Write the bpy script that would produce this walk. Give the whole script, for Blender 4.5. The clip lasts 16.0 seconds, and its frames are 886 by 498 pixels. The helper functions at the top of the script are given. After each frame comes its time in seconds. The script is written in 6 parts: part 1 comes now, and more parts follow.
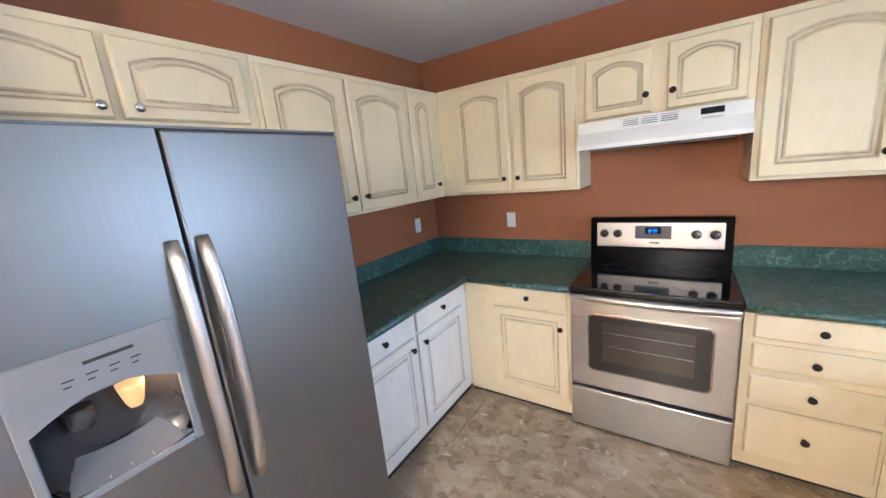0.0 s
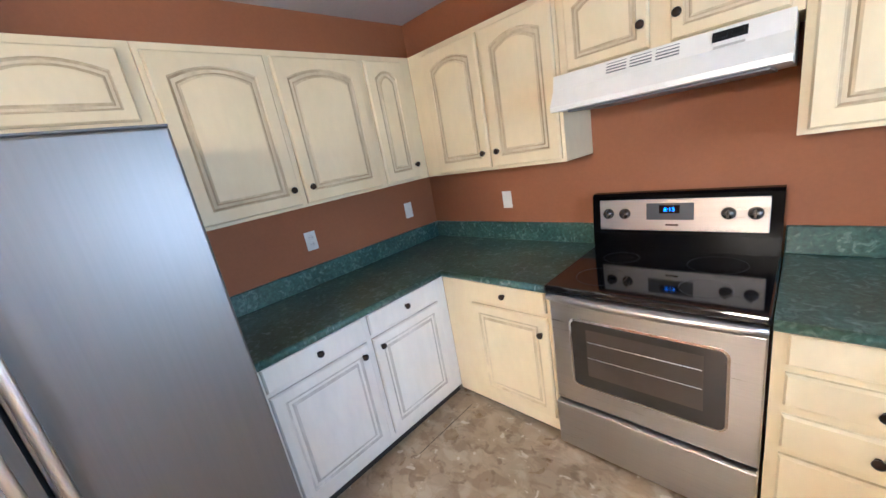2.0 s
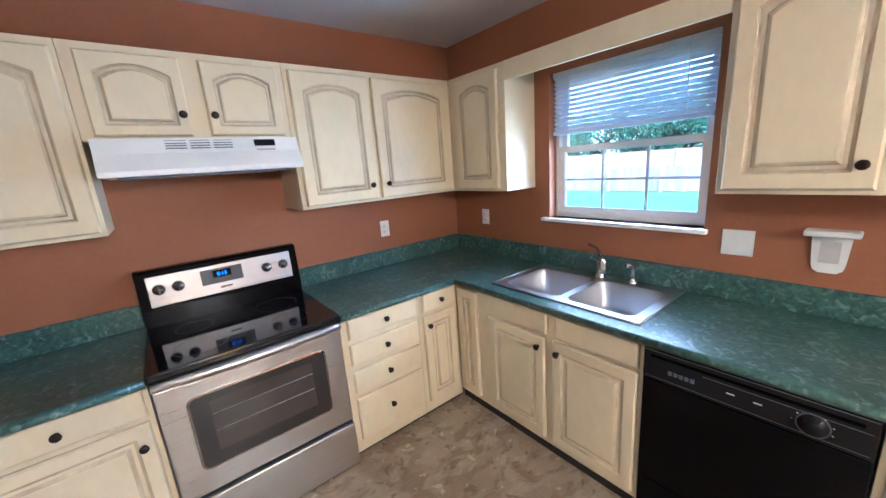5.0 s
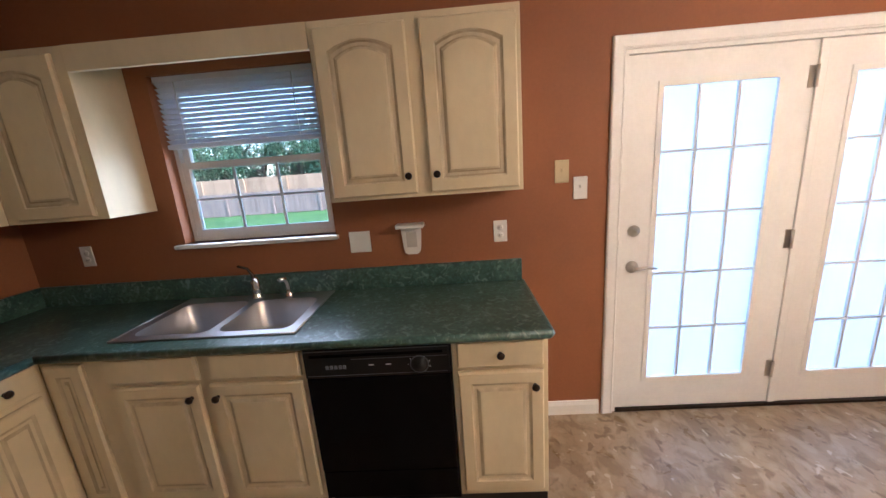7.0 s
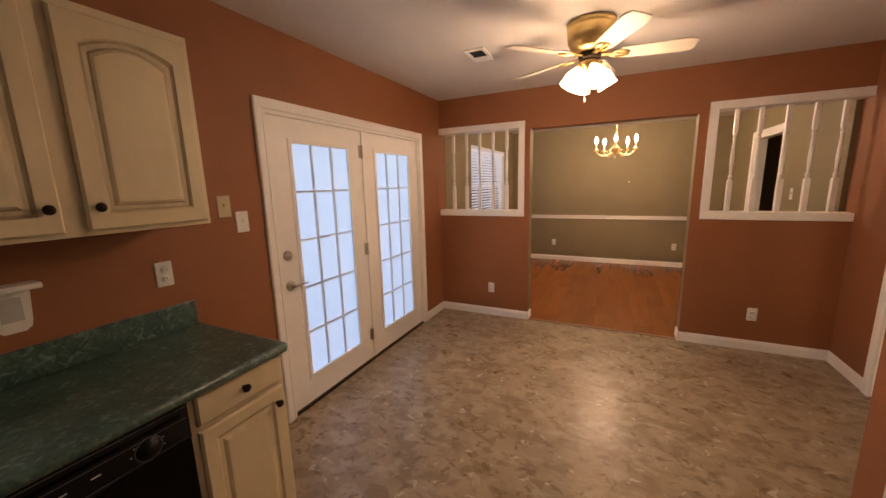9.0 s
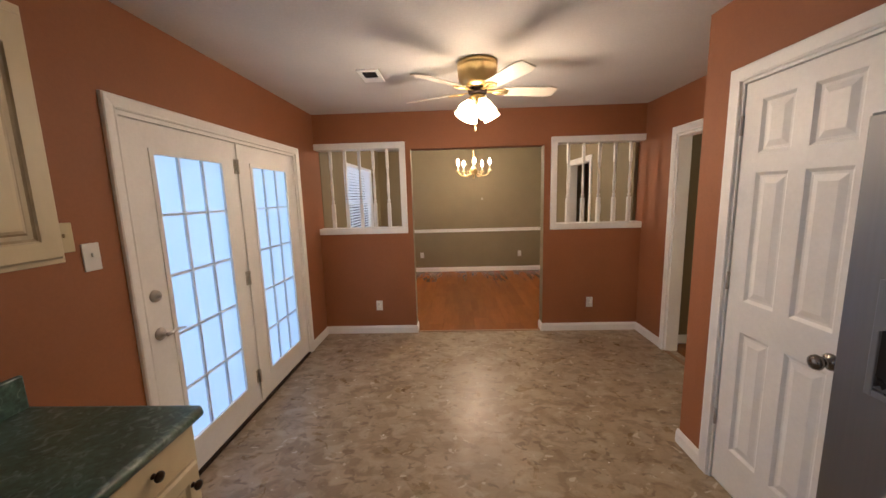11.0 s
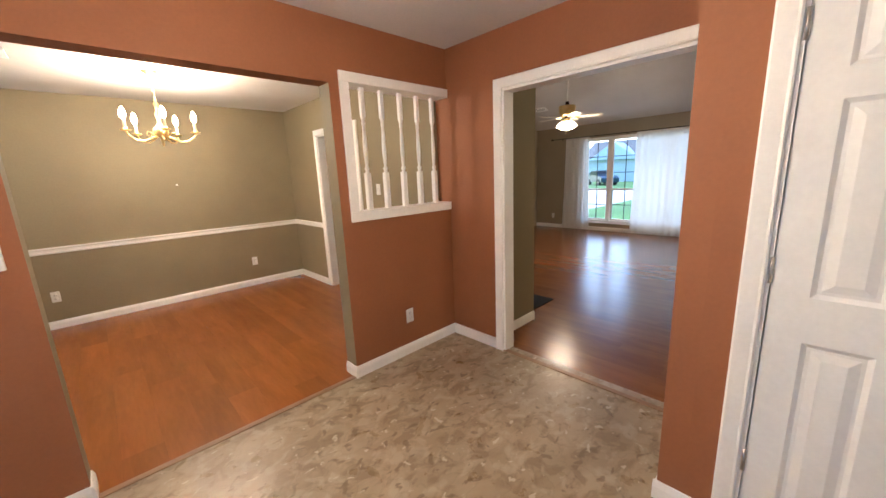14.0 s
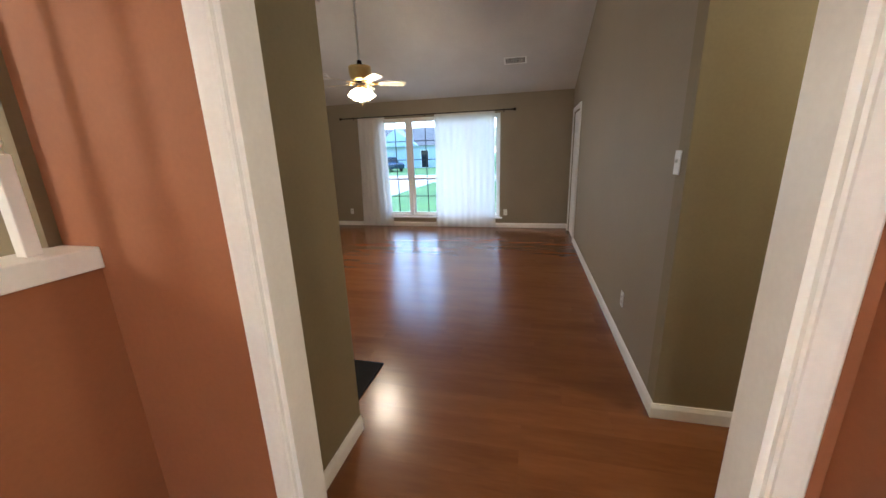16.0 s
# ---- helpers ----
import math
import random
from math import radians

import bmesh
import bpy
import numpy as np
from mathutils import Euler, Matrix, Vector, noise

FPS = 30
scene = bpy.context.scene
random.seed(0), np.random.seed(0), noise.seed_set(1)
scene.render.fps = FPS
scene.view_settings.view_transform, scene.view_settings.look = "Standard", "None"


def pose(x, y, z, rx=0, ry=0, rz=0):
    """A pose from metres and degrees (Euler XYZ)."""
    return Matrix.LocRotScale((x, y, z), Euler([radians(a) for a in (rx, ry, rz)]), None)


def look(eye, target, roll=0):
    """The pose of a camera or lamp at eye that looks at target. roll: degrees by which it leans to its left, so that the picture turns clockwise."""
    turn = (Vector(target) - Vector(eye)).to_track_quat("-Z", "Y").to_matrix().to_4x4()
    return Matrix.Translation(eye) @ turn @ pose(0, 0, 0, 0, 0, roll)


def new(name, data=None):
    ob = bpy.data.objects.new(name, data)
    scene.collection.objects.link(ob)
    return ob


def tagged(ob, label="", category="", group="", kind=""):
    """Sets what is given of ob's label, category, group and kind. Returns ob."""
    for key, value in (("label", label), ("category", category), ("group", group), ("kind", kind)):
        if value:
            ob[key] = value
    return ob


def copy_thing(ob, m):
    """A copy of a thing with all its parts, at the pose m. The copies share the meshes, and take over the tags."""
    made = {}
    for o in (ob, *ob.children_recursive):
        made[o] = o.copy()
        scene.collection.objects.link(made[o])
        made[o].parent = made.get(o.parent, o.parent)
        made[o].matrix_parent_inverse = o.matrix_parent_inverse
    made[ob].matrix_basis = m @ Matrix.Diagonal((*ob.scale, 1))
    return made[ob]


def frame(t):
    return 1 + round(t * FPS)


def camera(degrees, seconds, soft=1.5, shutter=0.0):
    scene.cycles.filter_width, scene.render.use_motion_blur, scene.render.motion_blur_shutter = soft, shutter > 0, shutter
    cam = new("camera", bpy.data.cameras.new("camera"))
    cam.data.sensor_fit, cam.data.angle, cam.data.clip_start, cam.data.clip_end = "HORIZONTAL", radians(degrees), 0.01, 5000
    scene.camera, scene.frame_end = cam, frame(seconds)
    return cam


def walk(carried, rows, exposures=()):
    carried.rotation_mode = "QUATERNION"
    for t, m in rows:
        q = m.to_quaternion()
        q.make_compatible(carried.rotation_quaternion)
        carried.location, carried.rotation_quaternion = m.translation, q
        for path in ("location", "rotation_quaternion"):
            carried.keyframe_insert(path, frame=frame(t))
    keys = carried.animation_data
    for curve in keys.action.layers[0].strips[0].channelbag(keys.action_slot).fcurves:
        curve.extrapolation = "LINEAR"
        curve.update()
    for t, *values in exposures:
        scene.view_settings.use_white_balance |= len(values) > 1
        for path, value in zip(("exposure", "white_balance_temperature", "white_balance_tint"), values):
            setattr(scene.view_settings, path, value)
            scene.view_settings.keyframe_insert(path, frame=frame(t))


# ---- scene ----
EXPOSURES = [(0.0, 4.15, 4700, 7), (2.0, 4.25, 4800, 8), (3.0, 4.2, 4900, 9), (4.5, 4.1, 4350, 8), (7.0, 2.8, 5300, 15), (7.5, 2.45, 5700, 16), (8.0, 2.2, 6400, 19), (8.5, 1.92, 7000, 23), (9.0, 1.72, 6900, 25), (11.5, 1.85, 5500, 12), (12.0, 1.85, 5800, 15), (12.5, 1.82, 6200, 19), (13.0, 2.04, 6200, 19), (13.5, 2.65, 5500, 13), (14.5, 2.45, 5300, 10), (15.5, 2.75, 5200, 9), (16.0, 2.65, 5100, 7)]
SKY, SUN = 0.15, 1.2
SHADE_GLOW, BULB_GLOW = 2.6, 22.0
FAN_W, CHAND_W, LIVING_W, HALL_W = 13.4, 20.0, 18.0, 7.0
KITCHEN_DAY, DOOR_DAY, DINING_DAY, LIVING_DAY = 1.0, 0.9, 1.4, 2.0
cam = camera(102.1, 16.0)
PATH = [
    (0, (-0.007, -0.144, 1.588), (-1.116, 1.463, 1.156), -5.7),
    (0.5, (0.092, 0.061, 1.575), (-1.079, 1.61, 1.096), -4.9),
    (1, (0.205, 0.252, 1.556), (-1.209, 1.562, 1.023), -6.7),
    (1.5, (0.299, 0.413, 1.556), (-1.202, 1.649, 1.087), -9.9),
    (2, (0.275, 0.464, 1.543), (-1.124, 1.794, 1.019), -10.3),
    (2.5, (0.071, 0.439, 1.548), (-0.999, 2.033, 0.988), -6.8),
    (3, (-0.123, 0.435, 1.551), (-0.801, 2.227, 0.978), -4.1),
    (3.5, (-0.236, 0.489, 1.536), (-0.414, 2.4, 0.974), -3.5),
    (4, (-0.376, 0.427, 1.558), (0.044, 2.305, 1.011), -1.9),
    (4.5, (-0.437, 0.291, 1.572), (0.484, 1.995, 1.071), -3.0),
    (4.7, (-0.406, 0.232, 1.573), (0.635, 1.873, 1.099), -3.7),
    (6.8, (-0.291, -0.01, 1.518), (1.624, 0.33, 1.052), -3.7),
    (7, (-0.281, 0.024, 1.521), (1.663, 0.122, 1.061), -4.3),
    (7.5, (-0.233, 0.163, 1.507), (1.666, -0.321, 1.104), -1.8),
    (8, (-0.19, 0.323, 1.497), (1.494, -0.674, 1.085), -1.7),
    (8.5, (-0.2, 0.541, 1.513), (0.989, -1.017, 1.111), -3.2),
    (9, (-0.25, 0.701, 1.529), (0.605, -1.071, 1.171), -1.5),
    (9.2, (-0.252, 0.758, 1.519), (0.473, -1.075, 1.18), -2.3),
    (11.3, (0.223, 0.804, 1.575), (0.222, -1.173, 1.276), -2.2),
    (11.5, (0.296, 0.734, 1.581), (0.236, -1.238, 1.251), -2.9),
    (12, (0.466, 0.466, 1.566), (0.084, -1.467, 1.225), -2.2),
    (12.5, (0.58, 0.166, 1.554), (-0.114, -1.666, 1.151), -2.2),
    (13, (0.57, -0.206, 1.549), (-0.325, -1.951, 1.154), -1.3),
    (13.5, (0.537, -0.598, 1.535), (-0.621, -2.171, 1.102), -1.8),
    (14, (0.338, -0.925, 1.462), (-1.016, -2.34, 1.055), -2.5),
    (14.5, (0.016, -1.305, 1.485), (-1.519, -2.505, 1.03), -1.5),
    (15, (-0.32, -1.607, 1.481), (-2.083, -2.423, 1.004), -1.5),
    (15.5, (-0.735, -1.783, 1.475), (-2.567, -2.473, 1.067), -1.4),
    (16, (-1.144, -1.896, 1.464), (-3.02, -2.358, 0.944), -1.9),
]
walk(cam, [(t, look(eye, target, roll)) for t, eye, target, roll in PATH], EXPOSURES)

# ---- world and large lights ----
W = bpy.data.worlds.new("world")
scene.world = W
W.use_nodes = True
wn = W.node_tree.nodes
sky = wn.new("ShaderNodeTexSky")
sky.sky_type, sky.sun_disc = "NISHITA", False
sky.sun_elevation, sky.sun_rotation = radians(38), radians(200)
W.node_tree.links.new(sky.outputs[0], wn["Background"].inputs[0])
wn["Background"].inputs[1].default_value = SKY


def lamp(name, kind, m, energy, colour, **more):
    data = bpy.data.lights.new(name, kind)
    data.energy, data.color = energy, colour
    ob = new(name, data)
    ob.matrix_world = m
    if kind == "SUN":
        data.angle = more["angle"]
    elif kind == "POINT":
        data.shadow_soft_size = more["size"]
    else:
        data.shape, data.size, data.size_y = "RECTANGLE", more["size"], more["size_y"]
        data.spread = radians(more.get("spread", 180))
    return ob


lamp("sun", "SUN", look((0, 0, 20), (7, 19, -3)), SUN, (1.0, 0.95, 0.88), angle=radians(12))
# skylight in the openings of the windows and the french doors
lamp("kitchen_skylight", "AREA", look((1.694, 1.128, 1.43), (0.6, 1.128, 1.40)), KITCHEN_DAY, (0.93, 0.97, 1.0), size=0.80, size_y=0.46, spread=140)
lamp("door_skylight", "AREA", look((1.80, -1.725, 1.0), (0.0, -1.725, 1.0)), DOOR_DAY, (0.82, 0.93, 1.0), size=1.75, size_y=1.85)
lamp("dining_skylight", "AREA", look((1.683, -5.0, 1.48), (0.0, -5.0, 1.4)), DINING_DAY, (0.85, 0.94, 1.0), size=1.6, size_y=1.1)
lamp("living_skylight", "AREA", look((-8.20, -3.66, 1.17), (-7.0, -3.66, 1.1)), LIVING_DAY, (0.97, 0.98, 1.0), size=2.3, size_y=1.8)


# ---- materials ----
def mat(name, c1, c2=None, scale=4.0, rough=0.5, rough2=None, metal=0.0, bump=0.0, bscale=120.0, stretch=(1, 1, 1), fine=0.0, fscale=60.0, emit=None, strength=0.0, trans=0.0, coat=0.0, rand=0.0, spec=0.5):
    m = bpy.data.materials.new(name)
    m.use_nodes = True
    nt = m.node_tree
    n, l = nt.nodes, nt.links
    b = n["Principled BSDF"]
    c2 = c2 or tuple(0.85 * a for a in c1)
    tc = n.new("ShaderNodeTexCoord")
    mp = n.new("ShaderNodeMapping")
    mp.inputs["Scale"].default_value = stretch
    info = n.new("ShaderNodeObjectInfo")
    add = n.new("ShaderNodeVectorMath")
    add.operation = "ADD"
    l.new(tc.outputs["Object"], add.inputs[0])
    mul = n.new("ShaderNodeMath")
    mul.operation = "MULTIPLY"
    mul.inputs[1].default_value = 37.0
    l.new(info.outputs["Random"], mul.inputs[0])
    l.new(mul.outputs[0], add.inputs[1])
    l.new(add.outputs[0], mp.inputs[0])
    ns = n.new("ShaderNodeTexNoise")
    ns.inputs["Scale"].default_value, ns.inputs["Detail"].default_value, ns.inputs["Roughness"].default_value = scale, 5, 0.6
    l.new(mp.outputs[0], ns.inputs["Vector"])
    ramp = n.new("ShaderNodeValToRGB")
    ramp.color_ramp.elements[0].position, ramp.color_ramp.elements[1].position = 0.35, 0.65
    ramp.color_ramp.elements[0].color, ramp.color_ramp.elements[1].color = (*c2, 1), (*c1, 1)
    l.new(ns.outputs["Fac"], ramp.inputs[0])
    out = ramp.outputs[0]
    if fine:
        n2 = n.new("ShaderNodeTexNoise")
        n2.inputs["Scale"].default_value, n2.inputs["Detail"].default_value = fscale, 3
        l.new(mp.outputs[0], n2.inputs["Vector"])
        mr = n.new("ShaderNodeMapRange")
        mr.inputs["From Min"].default_value, mr.inputs["From Max"].default_value = 0.3, 0.7
        mr.inputs["To Min"].default_value, mr.inputs["To Max"].default_value = 1 - fine, 1 + fine
        l.new(n2.outputs["Fac"], mr.inputs["Value"])
        hs = n.new("ShaderNodeHueSaturation")
        l.new(mr.outputs[0], hs.inputs["Value"])
        l.new(out, hs.inputs["Color"])
        out = hs.outputs[0]
    if rand:
        mr = n.new("ShaderNodeMapRange")
        mr.inputs["To Min"].default_value, mr.inputs["To Max"].default_value = 1 - rand, 1 + rand
        l.new(info.outputs["Random"], mr.inputs["Value"])
        hs = n.new("ShaderNodeHueSaturation")
        l.new(mr.outputs[0], hs.inputs["Value"])
        l.new(out, hs.inputs["Color"])
        out = hs.outputs[0]
    l.new(out, b.inputs["Base Color"])
    mr = n.new("ShaderNodeMapRange")
    mr.inputs["To Min"].default_value, mr.inputs["To Max"].default_value = rough, rough if rough2 is None else rough2
    l.new(ns.outputs["Fac"], mr.inputs["Value"])
    l.new(mr.outputs[0], b.inputs["Roughness"])
    b.inputs["Metallic"].default_value = metal
    b.inputs["Transmission Weight"].default_value = trans
    b.inputs["Coat Weight"].default_value = coat
    b.inputs["Specular IOR Level"].default_value = spec
    if emit:
        b.inputs["Emission Color"].default_value, b.inputs["Emission Strength"].default_value = (*emit, 1), strength
    if bump:
        n3 = n.new("ShaderNodeTexNoise")
        n3.inputs["Scale"].default_value, n3.inputs["Detail"].default_value = bscale, 4
        l.new(mp.outputs[0], n3.inputs["Vector"])
        bp = n.new("ShaderNodeBump")
        bp.inputs["Strength"].default_value, bp.inputs["Distance"].default_value = bump, 0.004
        l.new(n3.outputs["Fac"], bp.inputs["Height"])
        l.new(bp.outputs[0], b.inputs["Normal"])
    return m


TERRA = mat("terracotta_wall_paint", (0.322, 0.123, 0.048), (0.292, 0.110, 0.042), 2.2, 0.62, 0.75, bump=0.12, bscale=260, fine=0.03)
OLIVE = mat("olive_wall_paint", (0.265, 0.218, 0.126), (0.240, 0.196, 0.112), 2.0, 0.62, 0.75, bump=0.12, bscale=260, fine=0.03)
TAUPE = mat("taupe_wall_paint", (0.310, 0.262, 0.188), (0.290, 0.243, 0.172), 2.0, 0.6, 0.72, bump=0.12, bscale=260, fine=0.03)
CEIL = mat("ceiling_paint", (0.66, 0.635, 0.605), (0.61, 0.585, 0.555), 1.5, 0.85, bump=0.35, bscale=90, fine=0.03)
TRIM = mat("white_trim_paint", (0.89, 0.88, 0.85), (0.85, 0.84, 0.81), 6, 0.32, 0.5, bump=0.04, bscale=60, fine=0.02)
WHITE = mat("white_plastic", (0.80, 0.79, 0.75), (0.75, 0.74, 0.70), 9, 0.3, 0.4)
IVORY = mat("yellowed_plastic", (0.62, 0.52, 0.30), (0.57, 0.47, 0.27), 9, 0.35)
CREAM = mat("antique_cream_paint", (0.750, 0.645, 0.425), (0.690, 0.585, 0.370), 4, 0.38, 0.55, bump=0.05, bscale=70, stretch=(1, 1, 0.5), fine=0.02, fscale=30)
GLAZE = mat("tan_glaze_on_mouldings", (0.68, 0.575, 0.375), (0.47, 0.375, 0.22), 5, 0.45, 0.6, stretch=(1, 1, 0.35), fine=0.08, fscale=40)
# whiter copy of the cabinet paint: window daylight on the west run is in it
WHITECAB = mat("daylit_cabinet_paint", (0.80, 0.77, 0.70), (0.74, 0.71, 0.64), 5, 0.38, 0.5, bump=0.05, bscale=70, stretch=(1, 1, 0.3), fine=0.03, fscale=30)
GROOVE = mat("brown_glaze_in_grooves", (0.62, 0.515, 0.335), (0.29, 0.215, 0.115), 4, 0.5, 0.65, stretch=(1, 1, 0.5), fine=0.10, fscale=40)
BAND = mat("thin_tan_glaze_in_sunk_bands", (0.66, 0.56, 0.37), (0.50, 0.41, 0.25), 6, 0.45, 0.6, stretch=(1, 1, 0.3), fine=0.08, fscale=50)
PALEGLAZE = mat("pale_glaze_on_mouldings", (0.66, 0.63, 0.57), (0.44, 0.41, 0.35), 8, 0.45, 0.6, stretch=(1, 1, 0.25), fine=0.08, fscale=70)
# near-black for hollows and toe kicks: their shade is put into the colour
DARK = mat("recess_shade_black", (0.025, 0.020, 0.016), None, 6, 0.8)
BRONZE = mat("oil_rubbed_bronze", (0.040, 0.026, 0.018), (0.022, 0.014, 0.010), 40, 0.28, 0.45, metal=0.8)
CHROME = mat("chrome", (0.80, 0.79, 0.77), (0.74, 0.73, 0.71), 8, 0.09, 0.16, metal=1)
NICKEL = mat("satin_nickel", (0.62, 0.58, 0.52), (0.55, 0.51, 0.46), 8, 0.25, 0.36, metal=1)
BRASS = mat("polished_brass", (0.87, 0.67, 0.31), (0.80, 0.58, 0.24), 12, 0.24, 0.38, metal=1)
STEEL = mat("brushed_stainless", (0.262, 0.260, 0.262), (0.248, 0.246, 0.248), 3, 0.40, 0.50, metal=1, stretch=(40, 40, 0.6), fine=0.006)
STEELH = mat("brushed_stainless_across", (0.61, 0.60, 0.59), (0.57, 0.56, 0.55), 3, 0.24, 0.34, metal=1, stretch=(0.6, 40, 40), fine=0.008)
SINK = mat("sink_steel", (0.50, 0.50, 0.52), (0.45, 0.45, 0.47), 6, 0.32, 0.46, metal=1, bump=0.03, bscale=200)
BLACKGLASS = mat("black_ceramic_glass", (0.008, 0.008, 0.009), (0.006, 0.006, 0.007), 4, 0.05, 0.09)
BLACK = mat("black_enamel", (0.0025, 0.0025, 0.003), (0.0018, 0.0018, 0.002), 6, 0.16, 0.26, spec=0.1)
BLACKPL = mat("black_plastic", (0.009, 0.009, 0.0095), None, 20, 0.35, 0.5, bump=0.03, bscale=300, spec=0.18)
GREYPL = mat("grey_plastic", (0.13, 0.14, 0.155), (0.115, 0.125, 0.14), 6, 0.32, 0.4)
OVENWIN = mat("oven_window_glass", (0.035, 0.029, 0.024), (0.028, 0.023, 0.020), 4, 0.06, 0.10)
SLATE = mat("dark_hearth_slate", (0.016, 0.013, 0.012), (0.009, 0.008, 0.008), 8, 0.75, 0.9, spec=0.15, bump=0.2, bscale=30)
MORTAR = mat("mortar", (0.20, 0.17, 0.14), None, 20, 0.9, bump=0.3, bscale=120)
FABRIC = mat("sheer_white_fabric", (0.82, 0.80, 0.77), (0.77, 0.75, 0.72), 8, 0.9, bump=0.1, bscale=400)
IRON = mat("dark_iron_rod", (0.020, 0.014, 0.011), None, 20, 0.4, metal=0.6)
BLADE = mat("cream_fan_blade", (0.74, 0.68, 0.56), (0.68, 0.62, 0.50), 4, 0.4, 0.55, stretch=(1, 8, 1), fine=0.03)
SHADE = mat("frosted_glass_shade", (0.9, 0.86, 0.78), None, 6, 0.4, emit=(1.0, 0.72, 0.40), strength=SHADE_GLOW)
BULB = mat("glowing_bulb", (1, 0.9, 0.75), None, 6, 0.4, emit=(1.0, 0.68, 0.36), strength=BULB_GLOW)
CANDLE = mat("candle_sleeve", (0.80, 0.74, 0.60), None, 6, 0.5)
DISPLAY = mat("blue_display_digits", (0.02, 0.05, 0.2), None, 6, 0.4, emit=(0.05, 0.25, 1.0), strength=0.22)
LINING = mat("dark_grey_plastic", (0.045, 0.045, 0.047), None, 12, 0.4, 0.5)
AMBER = mat("amber_night_light", (0.40, 0.20, 0.07), None, 6, 0.4, emit=(1.0, 0.50, 0.16), strength=0.05)


def counter_material():
    m = mat("green_marbled_laminate", (0.066, 0.130, 0.106), (0.028, 0.072, 0.060), 4.5, 0.26, 0.34, spec=0.6, fine=0.38, fscale=60)
    nt = m.node_tree
    n, l = nt.nodes, nt.links
    b = n["Principled BSDF"]
    old = b.inputs["Base Color"].links[0].from_socket
    tc = n.new("ShaderNodeTexCoord")
    v = n.new("ShaderNodeTexNoise")
    v.inputs["Scale"].default_value, v.inputs["Detail"].default_value, v.inputs["Distortion"].default_value = 22, 7, 1.6
    l.new(tc.outputs["Object"], v.inputs["Vector"])
    r = n.new("ShaderNodeValToRGB")
    r.color_ramp.elements[0].position, r.color_ramp.elements[1].position = 0.54, 0.70
    r.color_ramp.elements[0].color, r.color_ramp.elements[1].color = (0, 0, 0, 1), (0.65, 0.75, 0.75, 1)
    l.new(v.outputs["Fac"], r.inputs[0])
    mx = n.new("ShaderNodeMixRGB")
    mx.inputs[2].default_value = (0.230, 0.320, 0.290, 1)
    l.new(r.outputs[0], mx.inputs[0])
    l.new(old, mx.inputs[1])
    l.new(mx.outputs[0], b.inputs["Base Color"])
    return m


COUNTER = counter_material()


